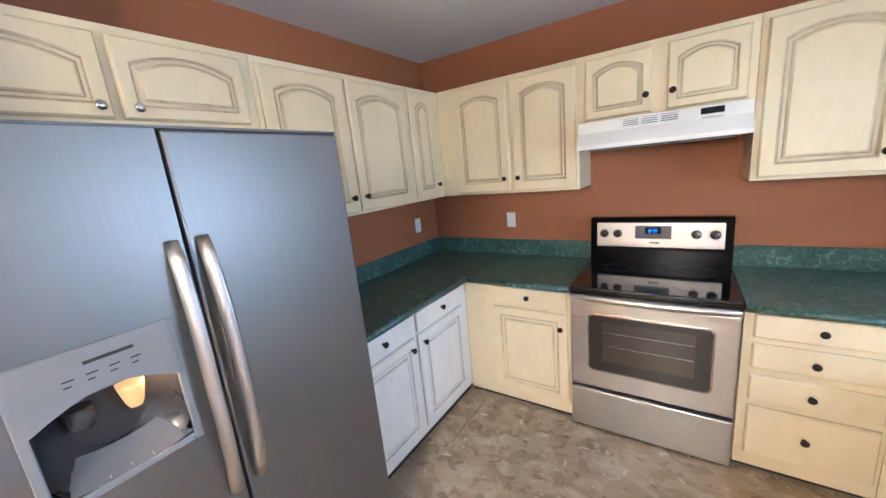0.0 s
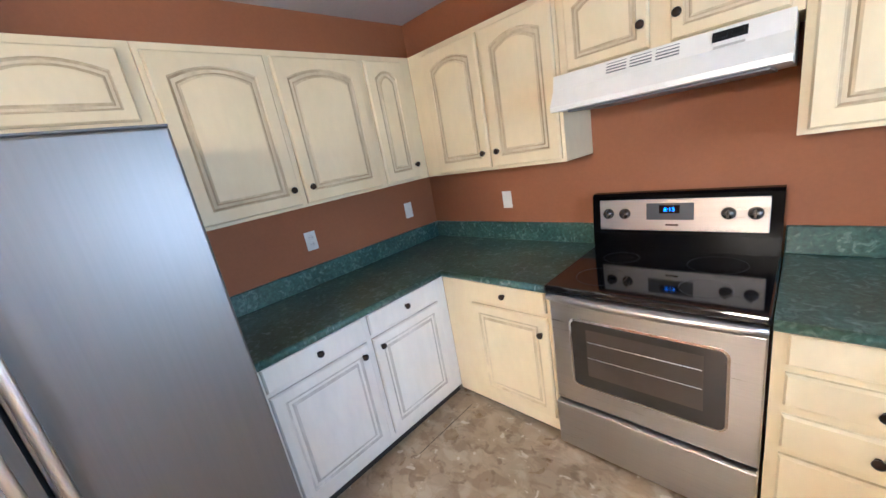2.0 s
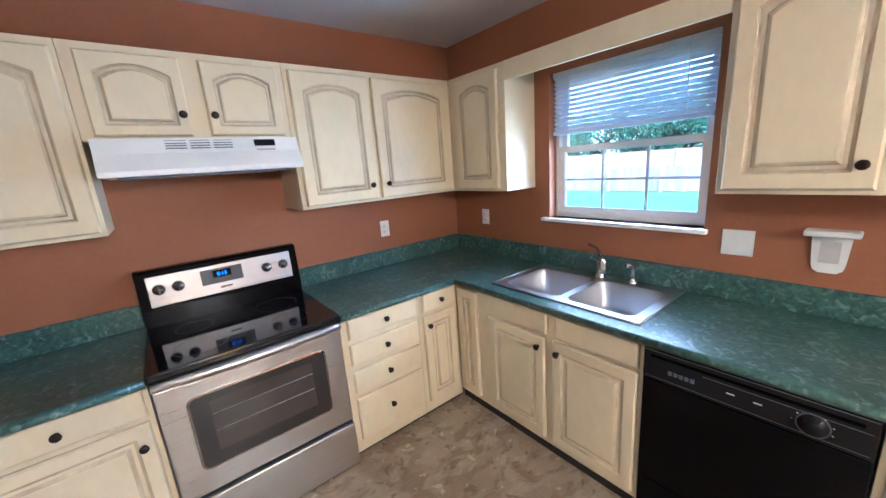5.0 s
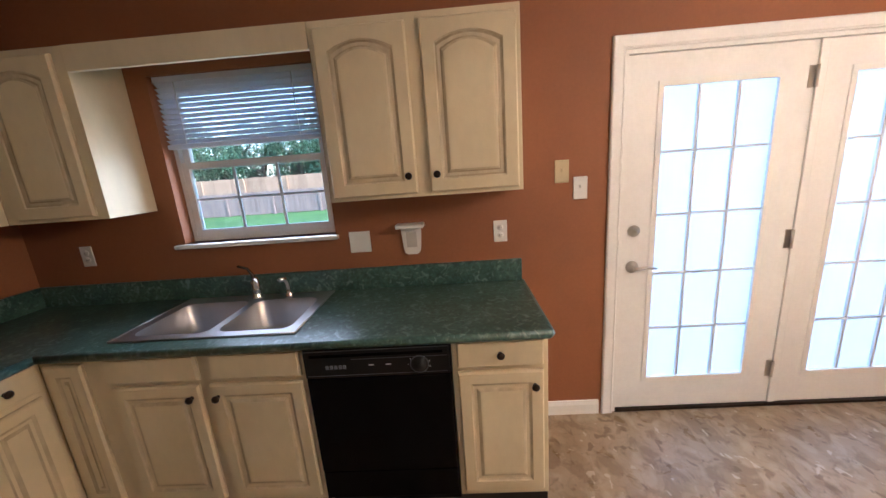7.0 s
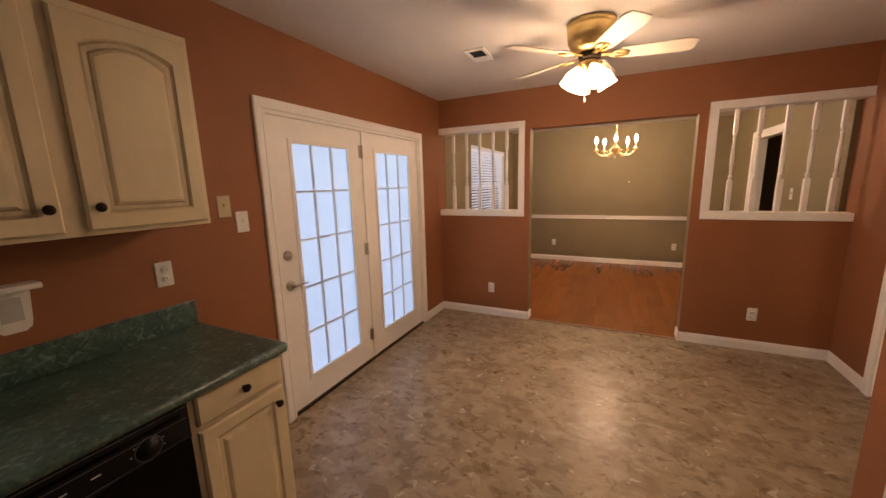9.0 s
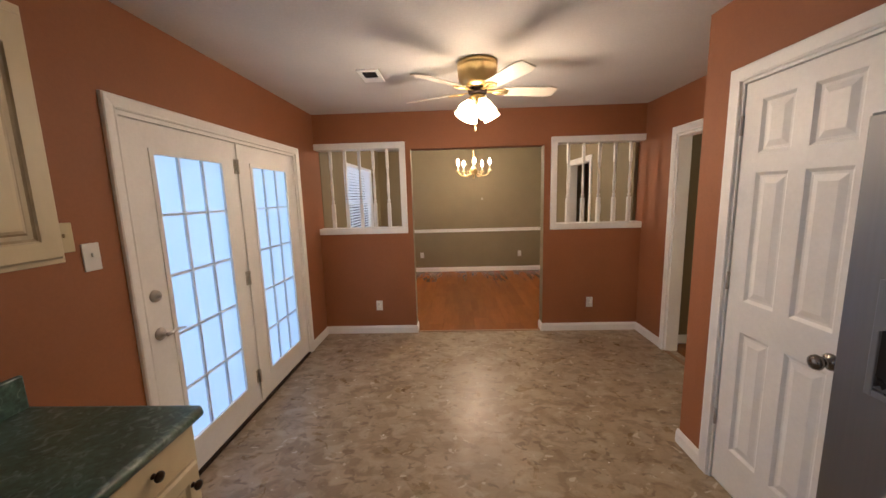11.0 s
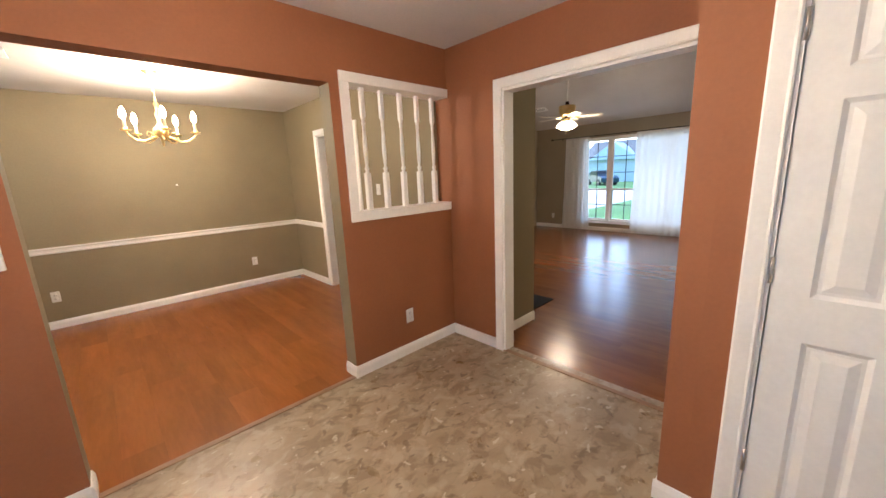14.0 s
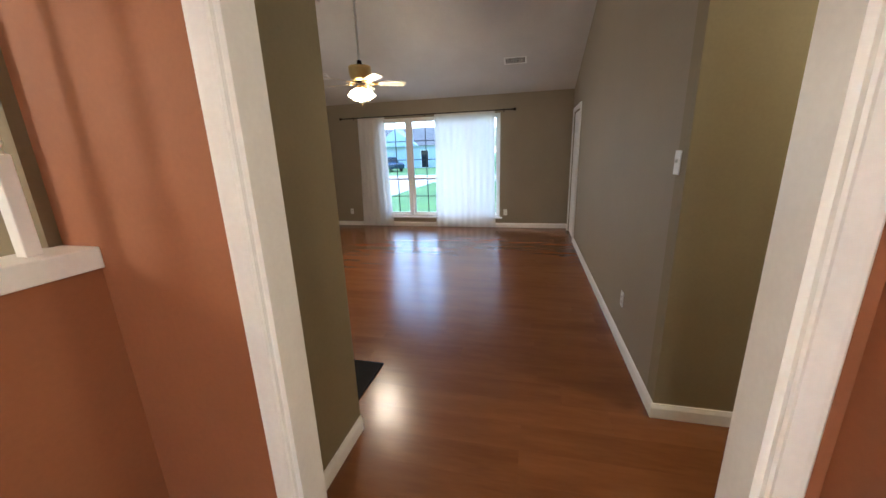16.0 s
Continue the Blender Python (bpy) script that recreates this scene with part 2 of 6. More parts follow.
def vinyl_material():
    """Stone-look sheet vinyl: soft tan and grey clouds, short dark flecks and pale chips, all lying one way."""
    m = bpy.data.materials.new("stone_look_vinyl")
    m.use_nodes = True
    n, l = m.node_tree.nodes, m.node_tree.links
    b = n["Principled BSDF"]
    tc = n.new("ShaderNodeTexCoord")

    def cloud(scale, detail, lo, hi, stretch=(1, 1, 1), distort=0.0, turn=0.0):
        mp = n.new("ShaderNodeMapping")
        mp.inputs["Scale"].default_value, mp.inputs["Rotation"].default_value = stretch, (0, 0, radians(turn))
        l.new(tc.outputs["Object"], mp.inputs[0])
        t = n.new("ShaderNodeTexNoise")
        t.inputs["Scale"].default_value, t.inputs["Detail"].default_value, t.inputs["Distortion"].default_value = scale, detail, distort
        l.new(mp.outputs[0], t.inputs["Vector"])
        r = n.new("ShaderNodeMapRange")
        r.inputs["From Min"].default_value, r.inputs["From Max"].default_value = lo, hi
        l.new(t.outputs["Fac"], r.inputs["Value"])
        return r.outputs[0]

    def blend(fac, a, colour, amount=1.0):
        mul = n.new("ShaderNodeMath")
        mul.operation = "MULTIPLY"
        mul.inputs[1].default_value = amount
        l.new(fac, mul.inputs[0])
        mx = n.new("ShaderNodeMixRGB")
        l.new(mul.outputs[0], mx.inputs[0])
        if isinstance(a, tuple):
            mx.inputs[1].default_value = (*a, 1)
        else:
            l.new(a, mx.inputs[1])
        mx.inputs[2].default_value = (*colour, 1)
        return mx.outputs[0]

    def flakes(scale, stretch, turn):
        """Irregular stone flakes: each one's own shade, and the thin lines between them."""
        mp = n.new("ShaderNodeMapping")
        mp.inputs["Scale"].default_value, mp.inputs["Rotation"].default_value = stretch, (0, 0, radians(turn))
        l.new(tc.outputs["Object"], mp.inputs[0])
        t = n.new("ShaderNodeTexNoise")
        t.inputs["Scale"].default_value, t.inputs["Detail"].default_value = 9, 4
        l.new(mp.outputs[0], t.inputs["Vector"])
        mx = n.new("ShaderNodeMixRGB")
        mx.inputs[0].default_value = 0.16
        l.new(mp.outputs[0], mx.inputs[1])
        l.new(t.outputs["Color"], mx.inputs[2])
        v = n.new("ShaderNodeTexVoronoi")
        v.inputs["Scale"].default_value = scale
        l.new(mx.outputs[0], v.inputs["Vector"])
        e = n.new("ShaderNodeTexVoronoi")
        e.feature = "DISTANCE_TO_EDGE"
        e.inputs["Scale"].default_value = scale
        l.new(mx.outputs[0], e.inputs["Vector"])
        r = n.new("ShaderNodeMapRange")
        r.inputs["From Min"].default_value, r.inputs["From Max"].default_value = 0.05, 0.0
        l.new(e.outputs["Distance"], r.inputs["Value"])
        s = n.new("ShaderNodeSeparateColor")
        l.new(v.outputs["Color"], s.inputs[0])
        return s.outputs[0], r.outputs[0]

    shade, line = flakes(8.0, (1, 1.35, 1), 25)
    c = blend(cloud(3.2, 4, 0.40, 0.62, (1, 1.3, 1), 0.6, 20), (0.285, 0.213, 0.134), (0.375, 0.292, 0.195))
    c = blend(shade, c, (0.41, 0.33, 0.23), 0.30)
    c = blend(cloud(7.0, 3, 0.50, 0.60, (1, 1.4, 1), 0.7, 65), c, (0.195, 0.138, 0.080), 0.62)
    c = blend(cloud(7.0, 3, 0.53, 0.63, (1, 1.4, 1), 0.7, -25), c, (0.46, 0.385, 0.28), 0.5)
    c = blend(line, c, (0.150, 0.100, 0.058), 0.18)
    c = blend(cloud(12.0, 2, 0.60, 0.68, (1, 1.25, 1), 0.6, 30), c, (0.120, 0.075, 0.040), 0.6)
    c = blend(cloud(14.0, 2, 0.66, 0.70, (1, 1.25, 1), 0.6, -40), c, (0.62, 0.55, 0.44), 0.6)
    l.new(c, b.inputs["Base Color"])
    ro = cloud(8.0, 5, 0.3, 0.7, (1, 1, 1), 0.6)
    mr = n.new("ShaderNodeMapRange")
    mr.inputs["To Min"].default_value, mr.inputs["To Max"].default_value = 0.24, 0.48
    l.new(ro, mr.inputs["Value"])
    l.new(mr.outputs[0], b.inputs["Roughness"])
    bp = n.new("ShaderNodeBump")
    bp.inputs["Strength"].default_value, bp.inputs["Distance"].default_value = 0.22, 0.004
    l.new(cloud(10.0, 3, 0.35, 0.7, (0.9, 1.5, 1), 0.6, 30), bp.inputs["Height"])
    l.new(bp.outputs[0], b.inputs["Normal"])
    return m


VINYL = vinyl_material()
PLANK = mat("cherry_laminate", (0.290, 0.098, 0.019), (0.240, 0.078, 0.015), 2.2, 0.19, 0.27, spec=0.42, stretch=(4.5, 0.7, 4.5), fine=0.05, fscale=14, rand=0.10, bump=0.02, bscale=60)
# same laminate as PLANK; the living room's weaker light is in the colour
DIMPLANK = mat("cherry_laminate_dimmed", (0.220, 0.083, 0.026), (0.175, 0.063, 0.020), 2.2, 0.20, 0.28, spec=0.45, stretch=(4.5, 0.7, 4.5), fine=0.05, fscale=14, rand=0.09, bump=0.02, bscale=60)


def glass_material(name, tint=(1, 1, 1), rough=0.0):
    m = bpy.data.materials.new(name)
    m.use_nodes = True
    n, l = m.node_tree.nodes, m.node_tree.links
    n.clear()
    o = n.new("ShaderNodeOutputMaterial")
    t = n.new("ShaderNodeBsdfTransparent")
    t.inputs[0].default_value = (*tint, 1)
    g = n.new("ShaderNodeBsdfGlossy")
    g.inputs["Roughness"].default_value = rough
    f = n.new("ShaderNodeFresnel")
    f.inputs["IOR"].default_value = 1.45
    mx = n.new("ShaderNodeMixShader")
    l.new(f.outputs[0], mx.inputs[0])
    l.new(t.outputs[0], mx.inputs[1])
    l.new(g.outputs[0], mx.inputs[2])
    l.new(mx.outputs[0], o.inputs[0])
    return m


GLASS = glass_material("clear_window_glass", (0.95, 0.97, 0.97))
SCREENED = glass_material("faintly_grey_window_glass", (0.90, 0.91, 0.92))


def translucent_material(name, colour, share, gloss=0.0):
    m = bpy.data.materials.new(name)
    m.use_nodes = True
    n, l = m.node_tree.nodes, m.node_tree.links
    n.clear()
    o = n.new("ShaderNodeOutputMaterial")
    t = n.new("ShaderNodeBsdfTranslucent")
    t.inputs[0].default_value = (*colour, 1)
    d = n.new("ShaderNodeBsdfPrincipled")
    d.inputs["Base Color"].default_value, d.inputs["Roughness"].default_value = (*colour, 1), 0.35 if gloss else 0.9
    mx = n.new("ShaderNodeMixShader")
    mx.inputs[0].default_value = share
    l.new(t.outputs[0], mx.inputs[1])
    l.new(d.outputs[0], mx.inputs[2])
    l.new(mx.outputs[0], o.inputs[0])
    return m


FROST = translucent_material("frosted_door_glass", (0.88, 0.91, 0.97), 0.12, 1)
SLAT = translucent_material("blind_slat_vinyl", (0.80, 0.80, 0.84), 0.66, 1)
DSLAT = translucent_material("white_wood_slat", (0.88, 0.88, 0.90), 0.32, 1)
SHEER = translucent_material("sheer_curtain_cloth", (0.86, 0.85, 0.83), 0.55)


# ---- mesh helpers ----
def box(bm, x0, y0, z0, x1, y1, z1, bevel=0.0, mi=0, m=None):
    ret = bmesh.ops.create_cube(bm, size=1)
    vs = ret["verts"]
    for v in vs:
        v.co = Vector((x0 + (v.co.x + 0.5) * (x1 - x0), y0 + (v.co.y + 0.5) * (y1 - y0), z0 + (v.co.z + 0.5) * (z1 - z0)))
        if m is not None:
            v.co = m @ v.co
    faces = list({f for v in vs for f in v.link_faces})
    for f in faces:
        f.material_index = mi
    if bevel:
        es = list({e for f in faces for e in f.edges})
        r = bmesh.ops.bevel(bm, geom=es, offset=bevel, segments=2, profile=0.5, affect="EDGES")
        for f in r["faces"]:
            f.material_index = mi
    return bm


def lathe(bm, profile, segs=20, m=None, mi=0, smooth=True, cap=True):
    """Turns a profile of (radius, height) about z."""
    rings = []
    for r, z in profile:
        ring = []
        for i in range(segs):
            a = 2 * math.pi * i / segs
            co = Vector((max(r, 0.0004) * math.cos(a), max(r, 0.0004) * math.sin(a), z))
            ring.append(bm.verts.new(m @ co if m is not None else co))
        rings.append(ring)
    for a, b in zip(rings, rings[1:]):
        for i in range(segs):
            f = bm.faces.new((a[i], a[(i + 1) % segs], b[(i + 1) % segs], b[i]))
            f.material_index, f.smooth = mi, smooth
    if cap:
        for ring in (rings[0][::-1], rings[-1]):
            f = bm.faces.new(ring)
            f.material_index = mi
    return bm


def tube(bm, pts, radii, segs=10, mi=0, flat=1.0):
    """A bent rod through the points; flat squeezes it in its second direction."""
    pts = [Vector(p) for p in pts]
    if not isinstance(radii, (list, tuple)):
        radii = [radii] * len(pts)
    rings, side = [], None
    for i, p in enumerate(pts):
        d = (pts[min(i + 1, len(pts) - 1)] - pts[max(i - 1, 0)]).normalized()
        if side is None:
            side = d.orthogonal().normalized()
        side = (side - d * side.dot(d)).normalized()
        up = d.cross(side)
        rings.append([bm.verts.new(p + radii[i] * (side * math.cos(2 * math.pi * k / segs) + flat * up * math.sin(2 * math.pi * k / segs))) for k in range(segs)])
    for a, b in zip(rings, rings[1:]):
        for k in range(segs):
            f = bm.faces.new((a[k], a[(k + 1) % segs], b[(k + 1) % segs], b[k]))
            f.smooth, f.material_index = True, mi
    bm.faces.new(rings[0][::-1]).material_index = mi
    bm.faces.new(rings[-1]).material_index = mi
    return bm


def prism(bm, outline, y0, y1, mi=0, m=None):
    """A solid from an outline of (x, z), from y0 to y1."""
    a = [bm.verts.new((m or Matrix()) @ Vector((x, y0, z))) for x, z in outline]
    b = [bm.verts.new((m or Matrix()) @ Vector((x, y1, z))) for x, z in outline]
    k = len(a)
    for i in range(k):
        bm.faces.new((a[i], a[(i + 1) % k], b[(i + 1) % k], b[i])).material_index = mi
    bm.faces.new(a[::-1]).material_index = mi
    bm.faces.new(b).material_index = mi
    return bm


def mesh_of(name, bm, mats):
    bmesh.ops.recalc_face_normals(bm, faces=bm.faces)
    me = bpy.data.meshes.new(name)
    bm.to_mesh(me)
    bm.free()
    for m in mats if isinstance(mats, (list, tuple)) else [mats]:
        me.materials.append(m)
    return me


def part(name, bm, material, parent, label="", m=None):
    ob = new(name, mesh_of(name, bm, material))
    ob.parent = parent
    if m is not None:
        ob.matrix_basis = m
    return tagged(ob, label)


def thing(name, label, category, m=None, group=""):
    ob = new(name)
    ob.empty_display_size = 0.05
    if m is not None:
        ob.matrix_world = m
    return tagged(ob, label, category, group)


def solid(name, bm, material, label="", category="", kind="", group="", m=None):
    ob = new(name, mesh_of(name, bm, material))
    if m is not None:
        ob.matrix_world = m
    return tagged(ob, label, category, group, kind)


def B(*boxes, bevel=0.0):
    bm = bmesh.new()
    for b in boxes:
        box(bm, *b, bevel=bevel)
    return bm


def holed(lo, hi, z0, z1, holes):
    """The rectangles (a0, z0, a1, z1) that make a wall from lo to hi with openings (a0, z0, a1, z1), in order along it."""
    out, at = [], lo
    for a0, b0, a1, b1 in holes:
        if a0 > at:
            out.append((at, z0, a0, z1))
        if b0 > z0:
            out.append((a0, z0, a1, b0))
        if b1 < z1:
            out.append((a0, b1, a1, z1))
        at = a1
    if at < hi:
        out.append((at, z0, hi, z1))
    return out


def wall_x(name, x0, x1, y0, y1, z0, z1, holes, material, label):
    """A wall that runs along y."""
    bm = B(*[(x0, a0, b0, x1, a1, b1) for a0, b0, a1, b1 in holed(y0, y1, z0, z1, holes)])
    return solid(name, bm, material, label, "wall", "structure")


def wall_y(name, y0, y1, x0, x1, z0, z1, holes, material, label):
    bm = B(*[(a0, y0, b0, a1, y1, b1) for a0, b0, a1, b1 in holed(x0, x1, z0, z1, holes)])
    return solid(name, bm, material, label, "wall", "structure")


def two_tone(ob, second, test):
    """Gives the faces whose outward normal and centre pass the test the second paint."""
    ob.data.materials.append(second)
    for p in ob.data.polygons:
        if test(p.normal, p.center):
            p.material_index = 1
    return ob


DARKNICKEL = mat("dark_nickel", (0.22, 0.20, 0.18), (0.16, 0.145, 0.13), 9, 0.16, 0.26, metal=1)
STRIPWOOD = mat("transition_strip", (0.30, 0.17, 0.085), (0.24, 0.13, 0.065), 6, 0.4, 0.5, stretch=(1, 8, 1))

# ---- structure ----
CZ = 2.455          # ceiling height
NY, WX, EX = 2.49, -1.865, 1.625      # faces of the kitchen's north, west and east walls
SY, SYB = -3.16, -3.295               # partition to the dining room
SWX = -1.915                          # west wall beside the cased opening
PX, PY = -1.25, -1.27                 # pantry front and its south side
DY = -6.5                             # dining room's south wall
DWX = -1.88                           # dining room's west wall
LX, LY = -8.175, -1.195                # living room's far wall and its north wall
RX, RZ = -5.1, 3.516                   # living room's ridge

WIN = (0.70, 1.19, 1.555, 2.06)        # kitchen window opening (y0, z0, y1, z1)
FD = (-2.650, 0.0, -0.818, 1.985)     # french door opening
DWIN = (-5.85, 0.90, -4.16, 2.06)     # dining window opening
LWIN = (-4.86, 0.20, -2.46, 2.14)     # living room window opening
CO = (-2.592, 0.0, -1.378, 2.05)      # cased opening to the living room

solid("floor_kitchen", B((SWX - 0.1, SY - 0.02, -0.1, EX + 0.15, NY + 0.12, 0)), VINYL, "stone-look beige and brown sheet vinyl kitchen floor", "floor", "structure")
wall_y("wall_north", NY, NY + 0.12, WX - 0.12, EX + 0.15, 0, CZ, [], TERRA, "terracotta painted kitchen wall behind the range")
wall_x("wall_west", WX - 0.12, WX, -0.22, NY, 0, CZ, [], TERRA, "terracotta painted kitchen wall behind the refrigerator")
east = wall_x("wall_east", EX, EX + 0.15, -6.62, NY, 0, CZ, [DWIN, FD, WIN], TERRA, "terracotta wall with window and french doors, olive in the dining room")
# the dining stretch of the east wall gets its own paint
east_d = wall_x("wall_east_dining", EX - 0.006, EX, DY, SYB, 0, CZ, [DWIN], OLIVE, "olive painted dining room wall beside the window")
wall_y("wall_pantry_south", PY, PY + 0.1, SWX - 0.02, PX, 0, CZ, [], TERRA, "terracotta painted side wall of the pantry closet")
PDOOR = (-1.01, 0.0, -0.40, 2.05)
wall_x("wall_pantry_front", PX - 0.1, PX, PY + 0.1, -0.22, 0, CZ, [PDOOR], TERRA, "terracotta painted closet wall round a white door")
wall_y("wall_pantry_north", -0.32, -0.22, SWX - 0.02, PX - 0.1, 0, CZ, [], TERRA, "terracotta painted closet wall beside the refrigerator")
sw = wall_x("wall_southwest", SWX - 0.11, SWX, SYB, -0.22, 0, CZ, [CO], TERRA, "terracotta wall with a cased opening to the living room")
two_tone(sw, OLIVE, lambda n, c: n.x < -0.5)
HOLES = [(SWX, 1.215, -0.99, 2.09), (-0.86, 0.0, 0.578, 2.065), (0.69, 1.215, EX, 2.09)]
part_wall = wall_y("wall_partition", SYB, SY, SWX, EX, 0, CZ, HOLES, TERRA, "terracotta half wall with two spindle screens and a wide opening")
two_tone(part_wall, OLIVE, lambda n, c: n.y < -0.5 or (abs(n.x) > 0.5 and -0.9 < c.x < 0.6 and c.z < 2.06))
solid("ceiling_kitchen", B((SWX - 0.11, SY - 0.13, CZ, EX + 0.15, NY + 0.12, CZ + 0.1)), CEIL, "off-white textured kitchen ceiling", "ceiling", "structure")

# dining room
DDOOR = (-5.52, 0.0, -4.60, 2.02)
wall_x("wall_dining_west", DWX - 0.12, DWX, DY, SYB, 0, CZ, [DDOOR], OLIVE, "olive painted dining room wall with a dark doorway")
wall_y("wall_dining_south", DY - 0.12, DY, -3.62, EX + 0.15, 0, CZ, [], OLIVE, "olive painted dining room wall with a white chair rail")
solid("ceiling_dining", B((-3.62, DY - 0.12, CZ, EX + 0.15, SYB, CZ + 0.1)), CEIL, "off-white dining room ceiling", "ceiling", "structure")
# unlit passage behind the dining room's doorway
wall_x("wall_passage_west", -3.62, -3.5, DY, -4.4, 0, CZ, [], TAUPE, "taupe wall of an unlit passage")
wall_y("wall_passage_north", -4.4, -4.28, -3.62, DWX - 0.12, 0, CZ, [], TAUPE, "taupe wall of an unlit passage")

# living room: vaulted, with the hall to the kitchen
STUBX, STUBY = -2.645, -2.765
wall_y("wall_stub", STUBY - 0.12, STUBY, STUBX, SWX - 0.11, 0, CZ + 0.35, [], OLIVE, "short olive wall beside the cased opening")
wall_x("wall_fireplace", STUBX, STUBX + 0.12, -4.28, STUBY - 0.12, 0, 2.95, [], TAUPE, "taupe chimney wall of the living room")
HALLX = -3.054
LDOOR = (-7.95, 0.0, -7.1, 2.05)


def gable_wall(name, y0, y1, xa, xb, hole, label):
    bm = bmesh.new()

    def top(x):
        return CZ + (RZ - CZ) * max(0.0, 1 - abs(x - RX) / (RX - LX))
    xs = sorted({xa, xb, *([RX] if xa < RX < xb else []), *([hole[0], hole[2]] if hole else [])})
    for a, b in zip(xs, xs[1:]):
        low = hole[3] if hole and a >= hole[0] and b <= hole[2] else 0
        prism(bm, [(a, low), (b, low), (b, top(b)), (a, top(a))], y0, y1)
    return solid(name, bm, TAUPE, label, "wall", "structure")


gable_wall("wall_living_north", LY, LY + 0.12, LX, HALLX - 0.12, LDOOR, "taupe painted living room wall with a white doorway")
gable_wall("wall_living_south", -6.22, -6.1, LX, -3.62, None, "taupe painted living room wall")
wall_x("wall_living_far", LX - 0.15, LX, -6.62, LY + 0.12, 0, CZ + 0.02, [LWIN], TAUPE, "taupe painted living room wall with a curtained window")
wall_x("wall_hall_west", HALLX - 0.12, HALLX, LY, 0.6, 0, CZ + 0.45, [], OLIVE, "olive painted hall wall")
wall_x("wall_hall_east", SWX - 0.11, SWX - 0.02, -0.22, 0.6, 0, CZ, [], OLIVE, "olive painted hall wall")
wall_y("wall_hall_north", 0.6, 0.72, HALLX, SWX, 0, CZ, [], OLIVE, "olive painted hall end wall")
wall_y("wall_room_behind", 0.0, 0.12, -8.3, -6.4, 0, CZ, [], TAUPE, "taupe wall of the room behind the white doorway")
wall_x("wall_room_behind_west", -8.3, -8.2, LY + 0.12, 0.0, 0, CZ, [], TAUPE, "taupe wall of the room behind the white doorway")
wall_x("wall_room_behind_east", -6.5, -6.4, LY + 0.12, 0.0, 0, CZ, [], TAUPE, "taupe wall of the room behind the white doorway")
solid("ceiling_room_behind", B((-8.3, LY + 0.12, CZ, -6.4, 0.12, CZ + 0.08)), CEIL, "white ceiling of a small room", "ceiling", "structure")
solid("floor_room_behind", B((-8.3, LY + 0.12, -0.1, -6.4, 0.12, 0)), PLANK, "wood floor of a small room", "floor", "structure")
bm = bmesh.new()
slope = (RZ - CZ) / (RX - LX)
EZ = RZ - slope * (SWX - 0.11 - RX)
prism(bm, [(LX - 0.15, CZ - 0.15 * slope), (RX, RZ), (SWX - 0.11, EZ), (SWX - 0.11, EZ + 0.1), (RX, RZ + 0.1), (LX - 0.15, CZ + 0.1)], -6.62, 0.72)
solid("ceiling_living", bm, CEIL, "off-white vaulted living room ceiling", "ceiling", "structure")
wall_x("wall_above_opening", SWX - 0.11, SWX - 0.02, SYB, 0.72, CZ, CZ + 0.45, [], OLIVE, "olive wall above the cased opening")


# ---- floors of laminate planks ----
JOINT = mat("stained_joint_wood", (0.10, 0.034, 0.012), None, 6, 0.6)


def plank_floor(name, x0, x1, y0, y1, along_y, label, length=1.22, width=0.19, material=PLANK):
    base = solid(name, B((x0, y0, -0.1, x1, y1, -0.009)), JOINT, label, "floor", "structure")
    cache = {}
    rnd = random.Random(5)
    a0, a1, c0, c1 = (y0, y1, x0, x1) if along_y else (x0, x1, y0, y1)
    c = c0
    while c < c1 - 0.005:
        w = min(width, c1 - c)
        a = a0 - rnd.uniform(0.05, length - 0.05)
        while a < a1:
            s, e = max(a, a0), min(a + length, a1)
            a += length
            if e - s < 0.002:
                continue
            key = (round(e - s, 3), round(w, 3))
            if key not in cache:
                bm = bmesh.new()
                L2, W2, g = (e - s) / 2 - 0.0001, w / 2 - 0.0001, 0.00015
                lo = [(-W2, -L2, -0.009), (W2, -L2, -0.009), (W2, L2, -0.009), (-W2, L2, -0.009)]
                mid = [(x, y, -g) for x, y, z in lo]
                hi = [(x - math.copysign(g, x), y - math.copysign(g, y), 0) for x, y, z in lo]
                rows = [[bm.verts.new(p) for p in r] for r in (lo, mid, hi)]
                for r, q in zip(rows, rows[1:]):
                    for i in range(4):
                        bm.faces.new((r[i], r[(i + 1) % 4], q[(i + 1) % 4], q[i]))
                bm.faces.new(rows[2])
                cache[key] = mesh_of("plank", bm, material)
            ob = new("plank", cache[key])
            ob.parent = base
            mid_a, mid_c = (s + e) / 2, c + w / 2
            ob.matrix_basis = pose(mid_c, mid_a, 0) if along_y else pose(mid_a, mid_c, 0, 0, 0, 90)
        c += width
    return base


# ---- trim ----
def baseboard(name, runs, parent=None):
    """Runs of (x0, y0, x1, y1, nx, ny): along the wall's foot, with the way the wall faces."""
    for x0, y0, x1, y1, nx, ny in runs:
        bm = bmesh.new()
        a, b = Vector((x0, y0, 0)), Vector((x1, y1, 0))
        n = Vector((nx, ny, 0))
        prof = [(0, 0), (0.014, 0), (0.014, 0.062), (0.009, 0.076), (0.006, 0.086), (0, 0.088)]
        ra = [bm.verts.new(a + n * p + Vector((0, 0, z))) for p, z in prof]
        rb = [bm.verts.new(b + n * p + Vector((0, 0, z))) for p, z in prof]
        k = len(prof)
        for i in range(k):
            bm.faces.new((ra[i], ra[(i + 1) % k], rb[(i + 1) % k], rb[i]))
        bm.faces.new(ra[::-1])
        bm.faces.new(rb)
        solid(name, bm, TRIM, "white painted wooden baseboard along the wall", "baseboard", "structure")


